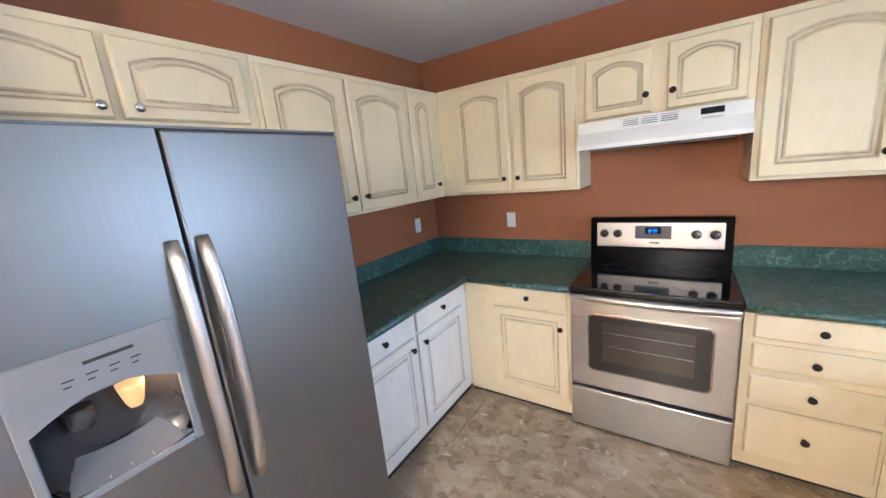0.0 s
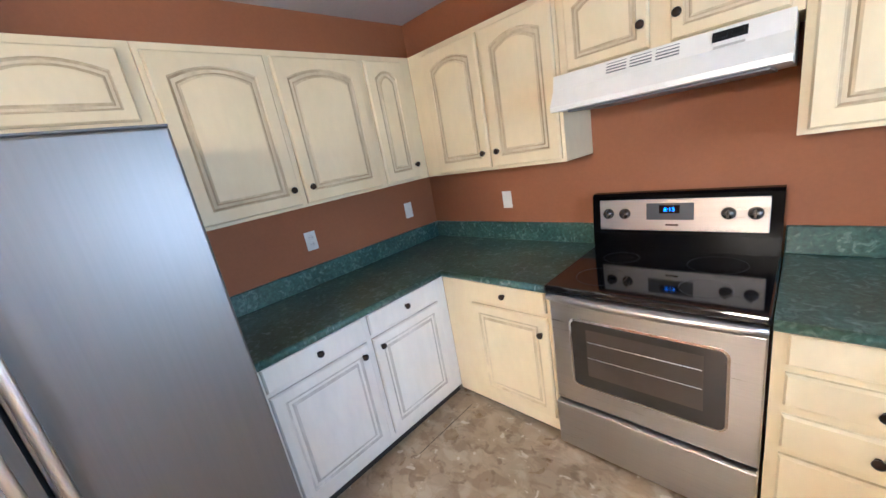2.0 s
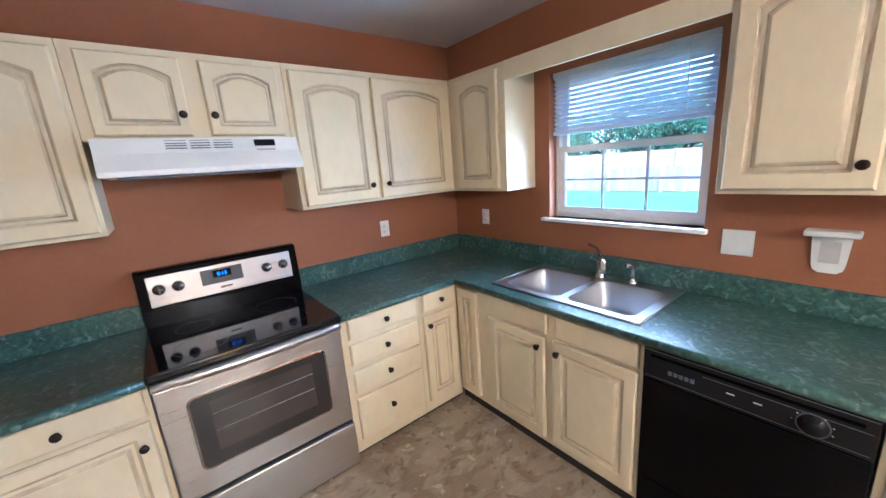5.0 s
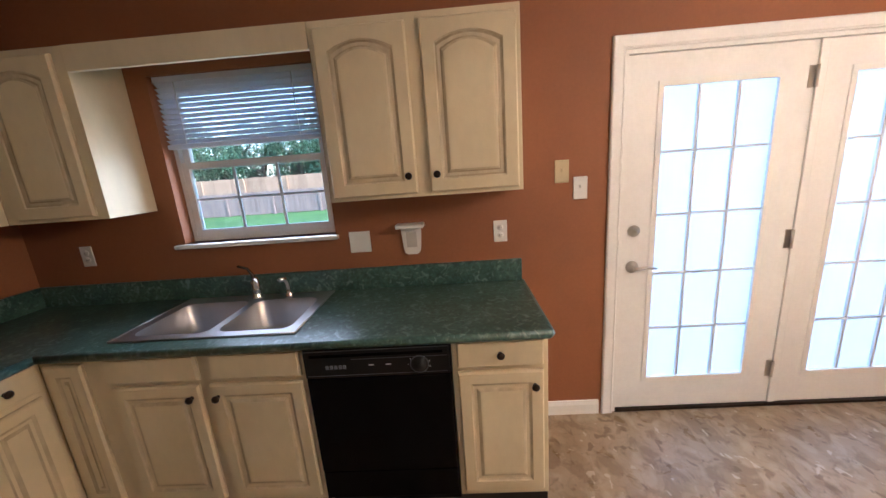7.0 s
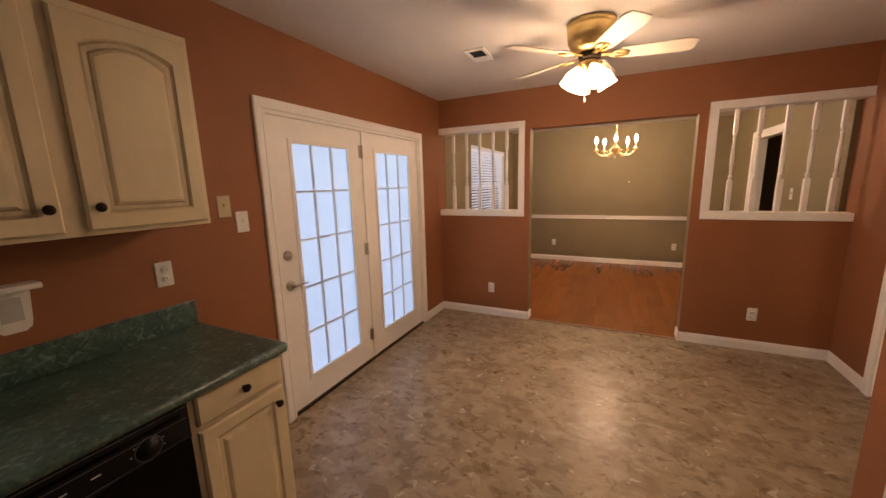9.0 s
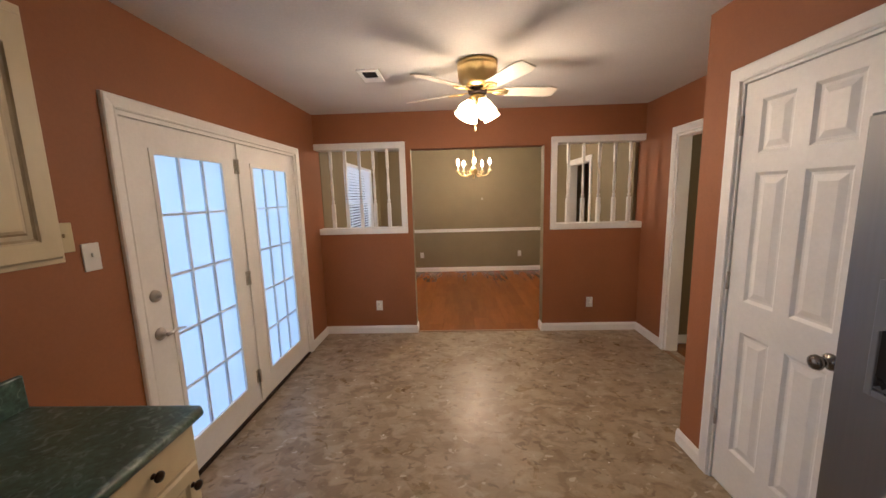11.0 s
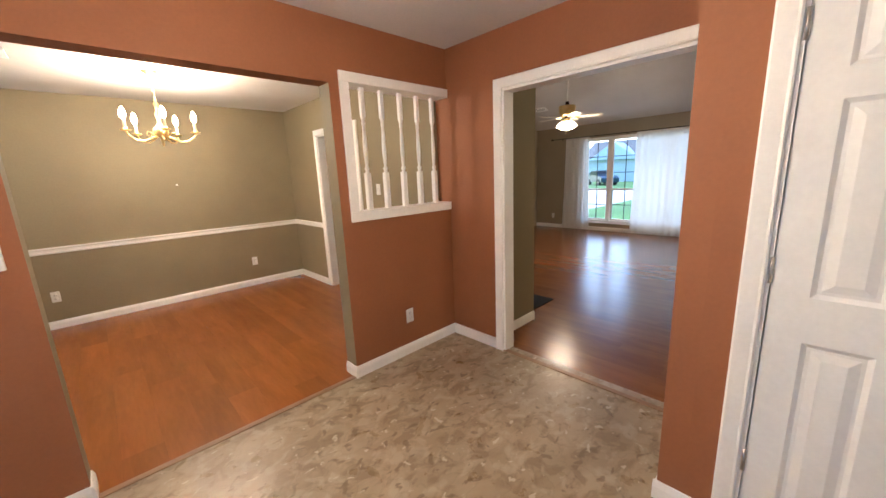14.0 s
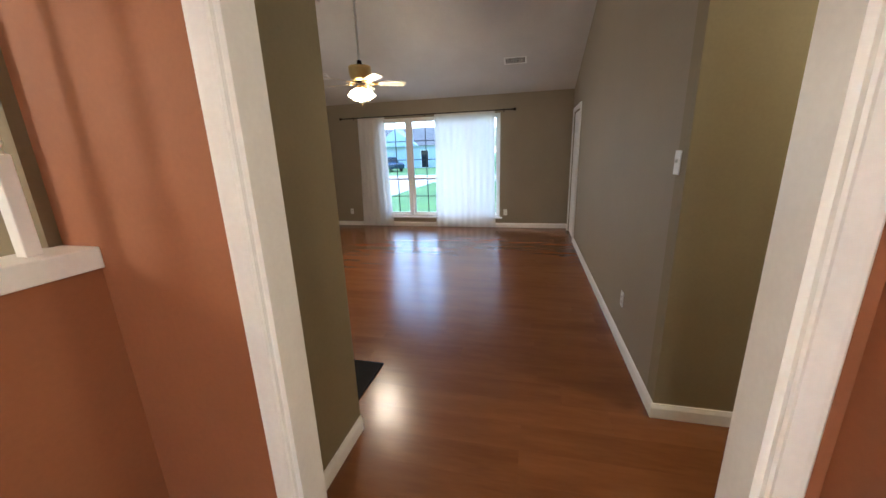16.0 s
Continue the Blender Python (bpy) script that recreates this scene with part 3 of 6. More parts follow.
baseboard("baseboard", [
    (EX, -0.74, EX, -0.26, -1, 0), (EX, SY, EX, -2.71, -1, 0), (0.578, SY, EX, SY, 0, 1), (SWX, SY, -0.86, SY, 0, 1),
    (SWX, SY, SWX, -2.67, 1, 0), (SWX, PY, PX, PY, 0, -1), (PX, PY - 0.014, PX, -1.075, 1, 0), (SWX, -1.32, SWX, PY, 1, 0),
    (-0.86, SYB, -0.86, SY + 0.014, 1, 0), (0.578, SYB, 0.578, SY + 0.014, -1, 0),
    (DWX, DY, EX, DY, 0, 1), (DWX, DY, DWX, -5.59, 1, 0), (DWX, -4.53, DWX, SYB, 1, 0), (EX - 0.006, DY, EX - 0.006, SYB, -1, 0),
    (STUBX, STUBY, SWX - 0.11, STUBY, 0, 1), (LX, -6.5, LX, LY, 1, 0), (LX, LY, -8.02, LY, 0, -1), (-7.03, LY, HALLX, LY, 0, -1), (HALLX, LY - 0.014, HALLX, 0.6, 1, 0),
    (STUBX, -2.885, STUBX, STUBY, -1, 0)])


def molded(bm, path, inward, normal, w, t):
    """Flat casing with a beaded edge along a path of corners (mitred), w wide and t proud; inward gives, per corner, the way to the wide side."""
    n = Vector(normal)
    prof = [(0.0, 0.0), (0.0, 0.7 * t), (0.006, t * 0.9), (0.2 * w, t * 0.75), (0.75 * w, t), (0.9 * w, t), (w, 0.75 * t), (w, 0.0)]
    rings = []
    for p, i in zip(path, inward):
        rings.append([bm.verts.new(Vector(p) + Vector(i) * a + n * b) for a, b in prof])
    k = len(prof)
    for a, b in zip(rings, rings[1:]):
        for j in range(k):
            bm.faces.new((a[j], a[(j + 1) % k], b[(j + 1) % k], b[j]))
    bm.faces.new(rings[0][::-1])
    bm.faces.new(rings[-1])
    return bm


def casing_x(x, nx, y0, y1, ztop, w=0.066, t=0.018, name="door_casing", label="white painted door casing"):
    bm = bmesh.new()
    molded(bm, [(x, y0, 0), (x, y0, ztop), (x, y1, ztop), (x, y1, 0)], [(0, -1, 0), (0, -1, 1), (0, 1, 1), (0, 1, 0)], (nx, 0, 0), w, t)
    return solid(name, bm, TRIM, label, "trim", "structure")


def jamb_x(x0, x1, y0, y1, ztop, t=0.018):
    bm = B((x0, y0, 0, x1, y0 + t, ztop), (x0, y1 - t, 0, x1, y1, ztop), (x0, y0 + t, ztop - t, x1, y1 - t, ztop))
    return solid("door_jamb", bm, TRIM, "white painted jamb lining the opening", "trim", "structure")


casing_x(SWX, 1, CO[0], CO[2], CO[3], 0.07, 0.022, label="white painted casing round the living room opening")
jamb_x(SWX - 0.112, SWX + 0.002, CO[0], CO[2], CO[3])
casing_x(PX, 1, PDOOR[0], PDOOR[2], PDOOR[3], label="white painted casing round the closet door")
jamb_x(PX - 0.1, PX + 0.002, PDOOR[0], PDOOR[2], PDOOR[3], 0.012)
casing_x(EX, -1, FD[0], FD[2], FD[3], 0.062, 0.02, label="white painted casing round the french doors")
jamb_x(EX - 0.002, EX + 0.15, FD[0], FD[2], FD[3], 0.02)
casing_x(DWX, 1, DDOOR[0], DDOOR[2], DDOOR[3], 0.07, label="white painted casing round the dining room doorway")
jamb_x(DWX - 0.12, DWX + 0.002, DDOOR[0], DDOOR[2], DDOOR[3])
bm = bmesh.new()
molded(bm, [(LDOOR[0], LY, 0), (LDOOR[0], LY, LDOOR[3]), (LDOOR[2], LY, LDOOR[3]), (LDOOR[2], LY, 0)], [(-1, 0, 0), (-1, 0, 1), (1, 0, 1), (1, 0, 0)], (0, -1, 0), 0.07, 0.02)
solid("door_casing", bm, TRIM, "white painted casing of the far doorway", "trim", "structure")
for run in (((DWX, DY), (EX - 0.006, DY), (0, 1)), ((DWX, DY), (DWX, -5.59), (1, 0)), ((DWX, -4.53), (DWX, SYB), (1, 0)), ((EX - 0.006, DY), (EX - 0.006, SYB), (-1, 0))):
    bm = bmesh.new()
    (x0, y0), (x1, y1), (nx, ny) = run
    prof = [(0, 0.815), (0.012, 0.815), (0.018, 0.828), (0.013, 0.838), (0.013, 0.858), (0.026, 0.868), (0.026, 0.882), (0, 0.882)]
    ra = [bm.verts.new((x0 + nx * p, y0 + ny * p, z)) for p, z in prof]
    rb = [bm.verts.new((x1 + nx * p, y1 + ny * p, z)) for p, z in prof]
    for i in range(len(prof)):
        j = (i + 1) % len(prof)
        bm.faces.new((ra[i], ra[j], rb[j], rb[i]))
    bm.faces.new(ra[::-1]), bm.faces.new(rb)
    solid("chair_rail", bm, TRIM, "white moulded chair rail on the olive wall", "trim", "structure")
for x0, x1, y in ((-0.86, 0.578, SY - 0.01),):
    solid("threshold", B((x0, y - 0.03, 0.0, x1, y + 0.012, 0.006), bevel=0.002), STRIPWOOD, "thin wooden strip between vinyl and laminate", "threshold", "structure")
solid("threshold", B((SWX - 0.03, CO[0], 0.0, SWX + 0.01, CO[2], 0.006), bevel=0.002), STRIPWOOD, "wooden strip between vinyl and laminate", "threshold", "structure")


# ---- spindle screens ----
def spindle_mesh(h):
    bm = bmesh.new()
    s = 0.019
    box(bm, -s, -s, 0, s, s, 0.27, 0.003)
    box(bm, -s * 0.8, -s * 0.8, h - 0.2, s * 0.8, s * 0.8, h, 0.003)
    q = h - 0.2
    prof = [(0.017, 0.268), (0.012, 0.285), (0.018, 0.297), (0.018, 0.305), (0.010, 0.318), (0.012, 0.34), (0.0165, 0.42), (0.015, 0.50), (0.011, 0.57), (0.010, 0.60), (0.014, 0.612), (0.014, 0.62), (0.009, 0.635), (0.013, q - 0.02), (0.015, q + 0.002)]
    lathe(bm, prof, 12)
    return mesh_of("spindle", bm, TRIM)


def screen(x0, x1, xs, open_side):
    """White frame round the opening in the partition, with five turned spindles; one side dies into the wall."""
    t = thing("spindle_screen", "white painted frame with turned spindles in the half wall", "screen", group="spindle screens")
    z0, z1, w, f = 1.160, 2.148, 0.066, 0.016
    y0, y1 = SYB - f, SY + f
    part("bottom_rail", B((x0, y0, z0, x1, y1, z0 + w), bevel=0.004), TRIM, t)
    part("top_rail", B((x0, y0, z1 - w, x1, y1, z1), bevel=0.004), TRIM, t)
    a, b = (x1 - w, x1) if open_side > 0 else (x0, x0 + w)
    part("side_post", B((a, y0, z0 + w, b, y1, z1 - w), bevel=0.004), TRIM, t)
    me = spindle_mesh(z1 - z0 - 2 * w)
    for x in xs:
        ob = new("spindle", me)
        ob.parent = t
        ob.matrix_basis = pose(x, (y0 + y1) / 2, z0 + w, 0, 0, 3)


screen(SWX, -0.93, [-1.135, -1.298, -1.47, -1.637, -1.802], 1)
screen(0.633, EX, [1.475, 1.315, 1.155, 1.0, 0.845], -1)


# ---- windows and doors ----
# near-black bars: their silhouette against the bright outdoors is put into the colour
DARKGRID = mat("backlit_window_grid", (0.035, 0.035, 0.04), None, 9, 0.5)
GREYGRID = mat("pale_grey_window_grid", (0.78, 0.80, 0.84), (0.73, 0.75, 0.79), 9, 0.5)


def sash(t, name, x, y0, z0, y1, z1, w, d, cols, rows, munt=0.012, glass=GLASS, bars=None):
    """A glazed frame in a wall that runs along y."""
    f = part(name, B((x, y0, z0, x + d, y0 + w, z1), (x, y1 - w, z0, x + d, y1, z1), (x, y0 + w, z0, x + d, y1 - w, z0 + w), (x, y0 + w, z1 - w, x + d, y1 - w, z1)), TRIM, t)
    g = part("pane", B((x + d * 0.45, y0 + w, z0 + w, x + d * 0.55, y1 - w, z1 - w)), glass, f)
    g.visible_shadow = False
    boxes = []
    for i in range(1, cols):
        y = y0 + w + (y1 - y0 - 2 * w) * i / cols
        boxes.append((x + d * 0.3, y - munt / 2, z0 + w, x + d * 0.7, y + munt / 2, z1 - w))
    for i in range(1, rows):
        z = z0 + w + (z1 - z0 - 2 * w) * i / rows
        boxes.append((x + d * 0.32, y0 + w, z - munt / 2, x + d * 0.68, y1 - w, z + munt / 2))
    if boxes:
        part("muntins", B(*boxes), bars or TRIM, f)
    return f


# kitchen window: double-hung, raised blind
y0, z0, y1, z1 = WIN
w = tagged(thing("window_1", "white double-hung window with a raised mini blind", "window"), kind="structure")
part("window_frame", B((EX + 0.075, y0, z0, EX + 0.14, y0 + 0.022, z1), (EX + 0.075, y1 - 0.022, z0, EX + 0.14, y1, z1), (EX + 0.075, y0 + 0.022, z1 - 0.035, EX + 0.14, y1 - 0.022, z1), (EX + 0.075, y0 + 0.022, z0, EX + 0.14, y1 - 0.022, z0 + 0.035)), TRIM, w)
sash(w, "lower_sash", EX + 0.078, y0 + 0.023, z0 + 0.03, y1 - 0.023, 1.63, 0.034, 0.03, 3, 2, glass=SCREENED, bars=GREYGRID)
sash(w, "upper_sash", EX + 0.108, y0 + 0.023, 1.59, y1 - 0.023, z1 - 0.03, 0.034, 0.03, 1, 1, glass=SCREENED)
part("window_sill", B((EX - 0.035, y0 - 0.016, z0 - 0.022, EX + 0.075, y1 + 0.045, z0), bevel=0.004), TRIM, w, "white wooden sill")
bl = thing("mini_blind", "white vinyl mini blind half raised in the kitchen window", "blind")
part("head_rail", B((EX + 0.022, y0 + 0.01, z1 - 0.03, EX + 0.05, y1 - 0.01, z1 - 0.001), bevel=0.003), SLAT, bl)
bm = bmesh.new()
box(bm, -0.0140, -(y1 - y0) / 2 + 0.014, -0.0006, 0.0140, (y1 - y0) / 2 - 0.014, 0.0006)
slat = mesh_of("slat", bm, SLAT)
for i in range(12):
    ob = new("slat", slat)
    ob.parent = bl
    ob.matrix_basis = pose(EX + 0.036, (y0 + y1) / 2, z1 - 0.042 - 0.0255 * i, 0, 40, 0)
part("bottom_rail", B((EX + 0.022, y0 + 0.012, z1 - 0.36, EX + 0.05, y1 - 0.012, z1 - 0.335), bevel=0.004), SLAT, bl)
for yy in (y0 + 0.12, y1 - 0.12):
    part("ladder_cord", tube(bmesh.new(), [(EX + 0.022, yy, z1 - 0.03), (EX + 0.022, yy, z1 - 0.34)], 0.0025, 6), WHITE, bl)

# french doors
FW = (FD[2] - FD[0] - 0.04) / 2


def french_door(ya, yb, lever, label):
    d = tagged(thing("door_1" if lever else "door_2", label, "door"), kind="structure")
    x0, x1 = EX + 0.012, EX + 0.056
    za, zb = 0.018, FD[3] - 0.024
    gy0, gy1, gz0, gz1 = (ya + yb) / 2 - 0.285, (ya + yb) / 2 + 0.285, 0.20, 1.825
    part("door_leaf", B((x0, ya, za, x1, gy0, zb), (x0, gy1, za, x1, yb, zb), (x0, gy0, za, x1, gy1, gz0), (x0, gy0, gz1, x1, gy1, zb)), TRIM, d)
    r = 0.016
    part("glazing_bead", B((x0 - 0.006, gy0 - 0.012, gz0 - 0.012, x0 + 0.01, gy0 + r, gz1 + 0.012), (x0 - 0.006, gy1 - r, gz0 - 0.012, x0 + 0.01, gy1 + 0.012, gz1 + 0.012), (x0 - 0.006, gy0 + r, gz0 - 0.012, x0 + 0.01, gy1 - r, gz0 + r), (x0 - 0.006, gy0 + r, gz1 - r, x0 + 0.01, gy1 - r, gz1 + 0.012)), TRIM, d)
    pane = part("pane", B((x0 + 0.016, gy0, gz0, x0 + 0.022, gy1, gz1)), FROST, d, "frosted white glass")
    bars = []
    for i in (1, 2):
        y = gy0 + (gy1 - gy0) * i / 3
        bars.append((x0 + 0.002, y - 0.007, gz0 + r, x0 + 0.016, y + 0.007, gz1 - r))
    for i in range(1, 5):
        z = gz0 + (gz1 - gz0) * i / 5
        bars.append((x0 + 0.003, gy0 + r, z - 0.007, x0 + 0.0155, gy1 - r, z + 0.007))
    part("muntins", B(*bars), GREYGRID, d, "thin pale grey grid")
    return d, x0


d1, dx = french_door(FD[2] - 0.02 - FW + 0.003, FD[2] - 0.022, True, "white french door with frosted panes and a nickel lever")
d2, dx = french_door(FD[0] + 0.022, FD[0] + 0.02 + FW - 0.003, False, "white fixed french door with frosted panes")
yc = (FD[0] + FD[2]) / 2
part("astragal", B((dx - 0.012, yc - 0.028, 0.02, dx - 0.001, yc + 0.012, FD[3] - 0.024), bevel=0.003), TRIM, d2)
for z in (1.80, 1.005, 0.24):
    bm = tube(bmesh.new(), [(dx - 0.016, yc + 0.018, z - 0.05), (dx - 0.016, yc + 0.018, z + 0.05)], 0.007, 10)
    box(bm, dx - 0.005, yc + 0.014, z - 0.05, dx - 0.0005, yc + 0.045, z + 0.05)
    part("hinge", bm, NICKEL, d1, "satin nickel hinge")
yl = FD[2] - 0.085
bm = lathe(bmesh.new(), [(0.033, 0), (0.033, 0.006), (0.026, 0.014), (0.012, 0.018), (0.011, 0.05)], 20, pose(dx, yl, 0.90, 0, -90, 0))
part("door_handle", tube(bm, [(dx - 0.048, yl + 0.012, 0.90), (dx - 0.052, yl - 0.02, 0.902), (dx - 0.052, yl - 0.06, 0.906), (dx - 0.05, yl - 0.11, 0.897)], [0.011, 0.010, 0.008, 0.006], 10, flat=0.8), NICKEL, d1, "satin nickel lever handle")
part("deadbolt", lathe(bmesh.new(), [(0.031, 0), (0.031, 0.01), (0.024, 0.02), (0.010, 0.022), (0.008, 0.034), (0.0, 0.036)], 20, pose(dx, yl, 1.10, 0, -90, 0)), NICKEL, d1, "satin nickel deadbolt")
part("door_sill", B((EX - 0.01, FD[0] + 0.02, 0.0, EX + 0.148, FD[2] - 0.02, 0.016), bevel=0.003), BRONZE, d1, "dark metal threshold")


# pantry closet door: six panels
def panel_door(name, label, m, w, h, panels):
    """A door leaf with sunk and raised panels; local x across, front towards -y."""
    d = tagged(thing(name, label, "door", m), kind="structure")
    bm = bmesh.new()
    t = 0.035
    xs = sorted({0, w, *[a for p in panels for a in (p[0], p[2])]})
    zs = sorted({0, h, *[a for p in panels for a in (p[1], p[3])]})
    for a, b in zip(xs, xs[1:]):
        for c, e in zip(zs, zs[1:]):
            if not any(p[0] <= a and b <= p[2] and p[1] <= c and e <= p[3] for p in panels):
                box(bm, a, 0, c, b, t, e)
    bmesh.ops.remove_doubles(bm, verts=bm.verts, dist=1e-5)
    part("door_leaf", bm, TRIM, d)
    for p in panels:
        bm = bmesh.new()
        rings = []
        for ins, y in ((0, 0.0), (0.014, 0.010), (0.024, 0.010), (0.050, 0.002)):
            rings.append([bm.verts.new(c) for c in ((p[0] + ins, y, p[1] + ins), (p[2] - ins, y, p[1] + ins), (p[2] - ins, y, p[3] - ins), (p[0] + ins, y, p[3] - ins))])
        for a, b in zip(rings, rings[1:]):
            for i in range(4):
                bm.faces.new((a[i], a[(i + 1) % 4], b[(i + 1) % 4], b[i]))
        bm.faces.new(rings[-1])
        box(bm, p[0], 0.012, p[1], p[2], t - 0.002, p[3])
        part("panel", bm, TRIM, d)
    return d


PW = PDOOR[2] - PDOOR[0] - 0.03
x1, x2, x3, x4 = 0.095, PW / 2 - 0.035, PW / 2 + 0.04, PW - 0.075
rows6 = ((0.225, 0.855), (1.01, 1.615), (1.70, 1.935))
LW = LDOOR[2] - LDOOR[0] - 0.03
panel_door("door_4", "closed white six-panel door in the living room wall", pose(LDOOR[0] + 0.015, LY + 0.012, 0.012), LW, 2.022, [(a, lo, b, hi) for lo, hi in rows6 for a, b in ((0.11, LW / 2 - 0.05), (LW / 2 + 0.05, LW - 0.11))])
pd = panel_door("door_3", "white six-panel closet door with a bronze knob", pose(PX - 0.008, PDOOR[0] + 0.015, 0.012, 0, 0, 90), PW, 2.022, [(a, lo, b, hi) for lo, hi in rows6 for a, b in ((x1, x2), (x3, x4))])
part("door_knob", lathe(bmesh.new(), [(0.032, 0), (0.032, 0.005), (0.024, 0.012), (0.011, 0.016), (0.010, 0.034), (0.022, 0.040), (0.029, 0.052), (0.026, 0.064), (0.012, 0.070), (0.0, 0.071)], 22, pose(PW - 0.065, 0, 0.905, 90, 0, 0)), DARKNICKEL, pd, "dark nickel round knob")
for z in (1.837, 1.09, 0.35):
    part("hinge", tube(bmesh.new(), [(-0.004, -0.006, z - 0.045), (-0.004, -0.006, z + 0.045)], 0.007, 10), NICKEL, pd, "satin nickel hinge")

# dining room window with blinds
y0, z0, y1, z1 = DWIN
w = tagged(thing("window_2", "white dining room window behind wooden blinds", "window"), kind="structure")
part("window_frame", B((EX + 0.06, y0, z0, EX + 0.13, y0 + 0.035, z1), (EX + 0.06, y1 - 0.035, z0, EX + 0.13, y1, z1), (EX + 0.06, y0 + 0.035, z1 - 0.035, EX + 0.13, y1 - 0.035, z1), (EX + 0.06, y0 + 0.035, z0, EX + 0.13, y1 - 0.035, z0 + 0.035)), TRIM, w)
sash(w, "lower_sash", EX + 0.065, y0 + 0.036, z0 + 0.03, y1 - 0.036, 1.5, 0.042, 0.03, 3, 2)
sash(w, "upper_sash", EX + 0.095, y0 + 0.036, 1.46, y1 - 0.036, z1 - 0.03, 0.042, 0.03, 3, 2)
part("window_sill", B((EX - 0.04, y0 - 0.05, z0 - 0.024, EX + 0.06, y1 + 0.05, z0), bevel=0.004), TRIM, w)
part("window_jamb", B((EX - 0.006, y0 + 0.0005, z0 + 0.0005, EX + 0.0595, y0 + 0.004, z1 - 0.0005), (EX - 0.006, y1 - 0.004, z0 + 0.0005, EX + 0.0595, y1 - 0.0005, z1 - 0.0005), (EX - 0.006, y0 + 0.004, z1 - 0.004, EX + 0.0595, y1 - 0.004, z1 - 0.0005)), TRIM, w)
bl = thing("slatted_blind", "white two-inch slatted blind lowered over the dining window", "blind")
part("head_rail", B((EX - 0.002, y0 + 0.01, z1 - 0.05, EX + 0.05, y1 - 0.01, z1 - 0.001), bevel=0.003), DSLAT, bl)
bm = bmesh.new()
box(bm, -0.024, -(y1 - y0) / 2 + 0.014, -0.0012, 0.024, (y1 - y0) / 2 - 0.014, 0.0012)
slat = mesh_of("slat", bm, DSLAT)
k = 0
while z1 - 0.075 - 0.042 * k > z0 + 0.04:
    ob = new("slat", slat)
    ob.parent = bl
    ob.matrix_basis = pose(EX + 0.025, (y0 + y1) / 2, z1 - 0.075 - 0.042 * k, 0, 38, 0)
    k += 1
part("bottom_rail", B((EX + 0.002, y0 + 0.012, z0 + 0.004, EX + 0.048, y1 - 0.012, z0 + 0.024), bevel=0.004), DSLAT, bl)

# living room window: three lights, the middle one picture-like
y0, z0, y1, z1 = LWIN
w = tagged(thing("window_3", "wide white living room window with grids", "window"), kind="structure")
part("window_frame", B((LX - 0.12, y0, z0, LX - 0.05, y0 + 0.04, z1), (LX - 0.12, y1 - 0.04, z0, LX - 0.05, y1, z1), (LX - 0.12, y0 + 0.04, z1 - 0.04, LX - 0.05, y1 - 0.04, z1), (LX - 0.12, y0 + 0.04, z0, LX - 0.05, y1 - 0.04, z0 + 0.04)), TRIM, w)
ym = [y0 + 0.041, -4.26, -3.06, y1 - 0.041]
for a, b in zip(ym, ym[1:]):
    if a > ym[0]:
        part("mullion", B((LX - 0.125, a - 0.03, z0 + 0.04, LX - 0.045, a + 0.03, z1 - 0.04)), TRIM, w)
    a2, b2 = a + (0.031 if a > ym[0] else 0), b - (0.031 if b < ym[-1] else 0)
    c = 4 if b - a > 1.0 else 2
    sash(w, "lower_sash", LX - 0.115, a2, z0 + 0.041, b2, 0.98, 0.038, 0.03, c, 2, 0.016, GLASS, DARKGRID)
    sash(w, "upper_sash", LX - 0.09, a2, 0.945, b2, z1 - 0.041, 0.038, 0.03, c, 3, 0.016, GLASS, DARKGRID)
part("window_sill", B((LX - 0.05, y0 - 0.05, z0 - 0.026, LX + 0.04, y1 + 0.05, z0), bevel=0.004), TRIM, w)

# grey of the hood's printed strip, also painted shade for the holder's hollow
IVORYGREY = mat("grey_print_and_niche_shade", (0.55, 0.53, 0.49), None, 9, 0.4)
DARKGREY = mat("dark_grey_print", (0.022, 0.022, 0.023), None, 20, 0.4)


# ---- kitchen cabinets ----
def arch_loop(x0, z0, x1, z1, rise, k=9):
    """An outline with a shallow arched head: foot left, foot right, then over the head."""
    pts = [(x0, z0), (x1, z0)]
    for i in range(k):
        u = i / (k - 1)
        x = x1 + (x0 - x1) * u
        s = abs(2 * u - 1)
        pts.append((x, z1 - rise * (s ** 2)))
    return pts


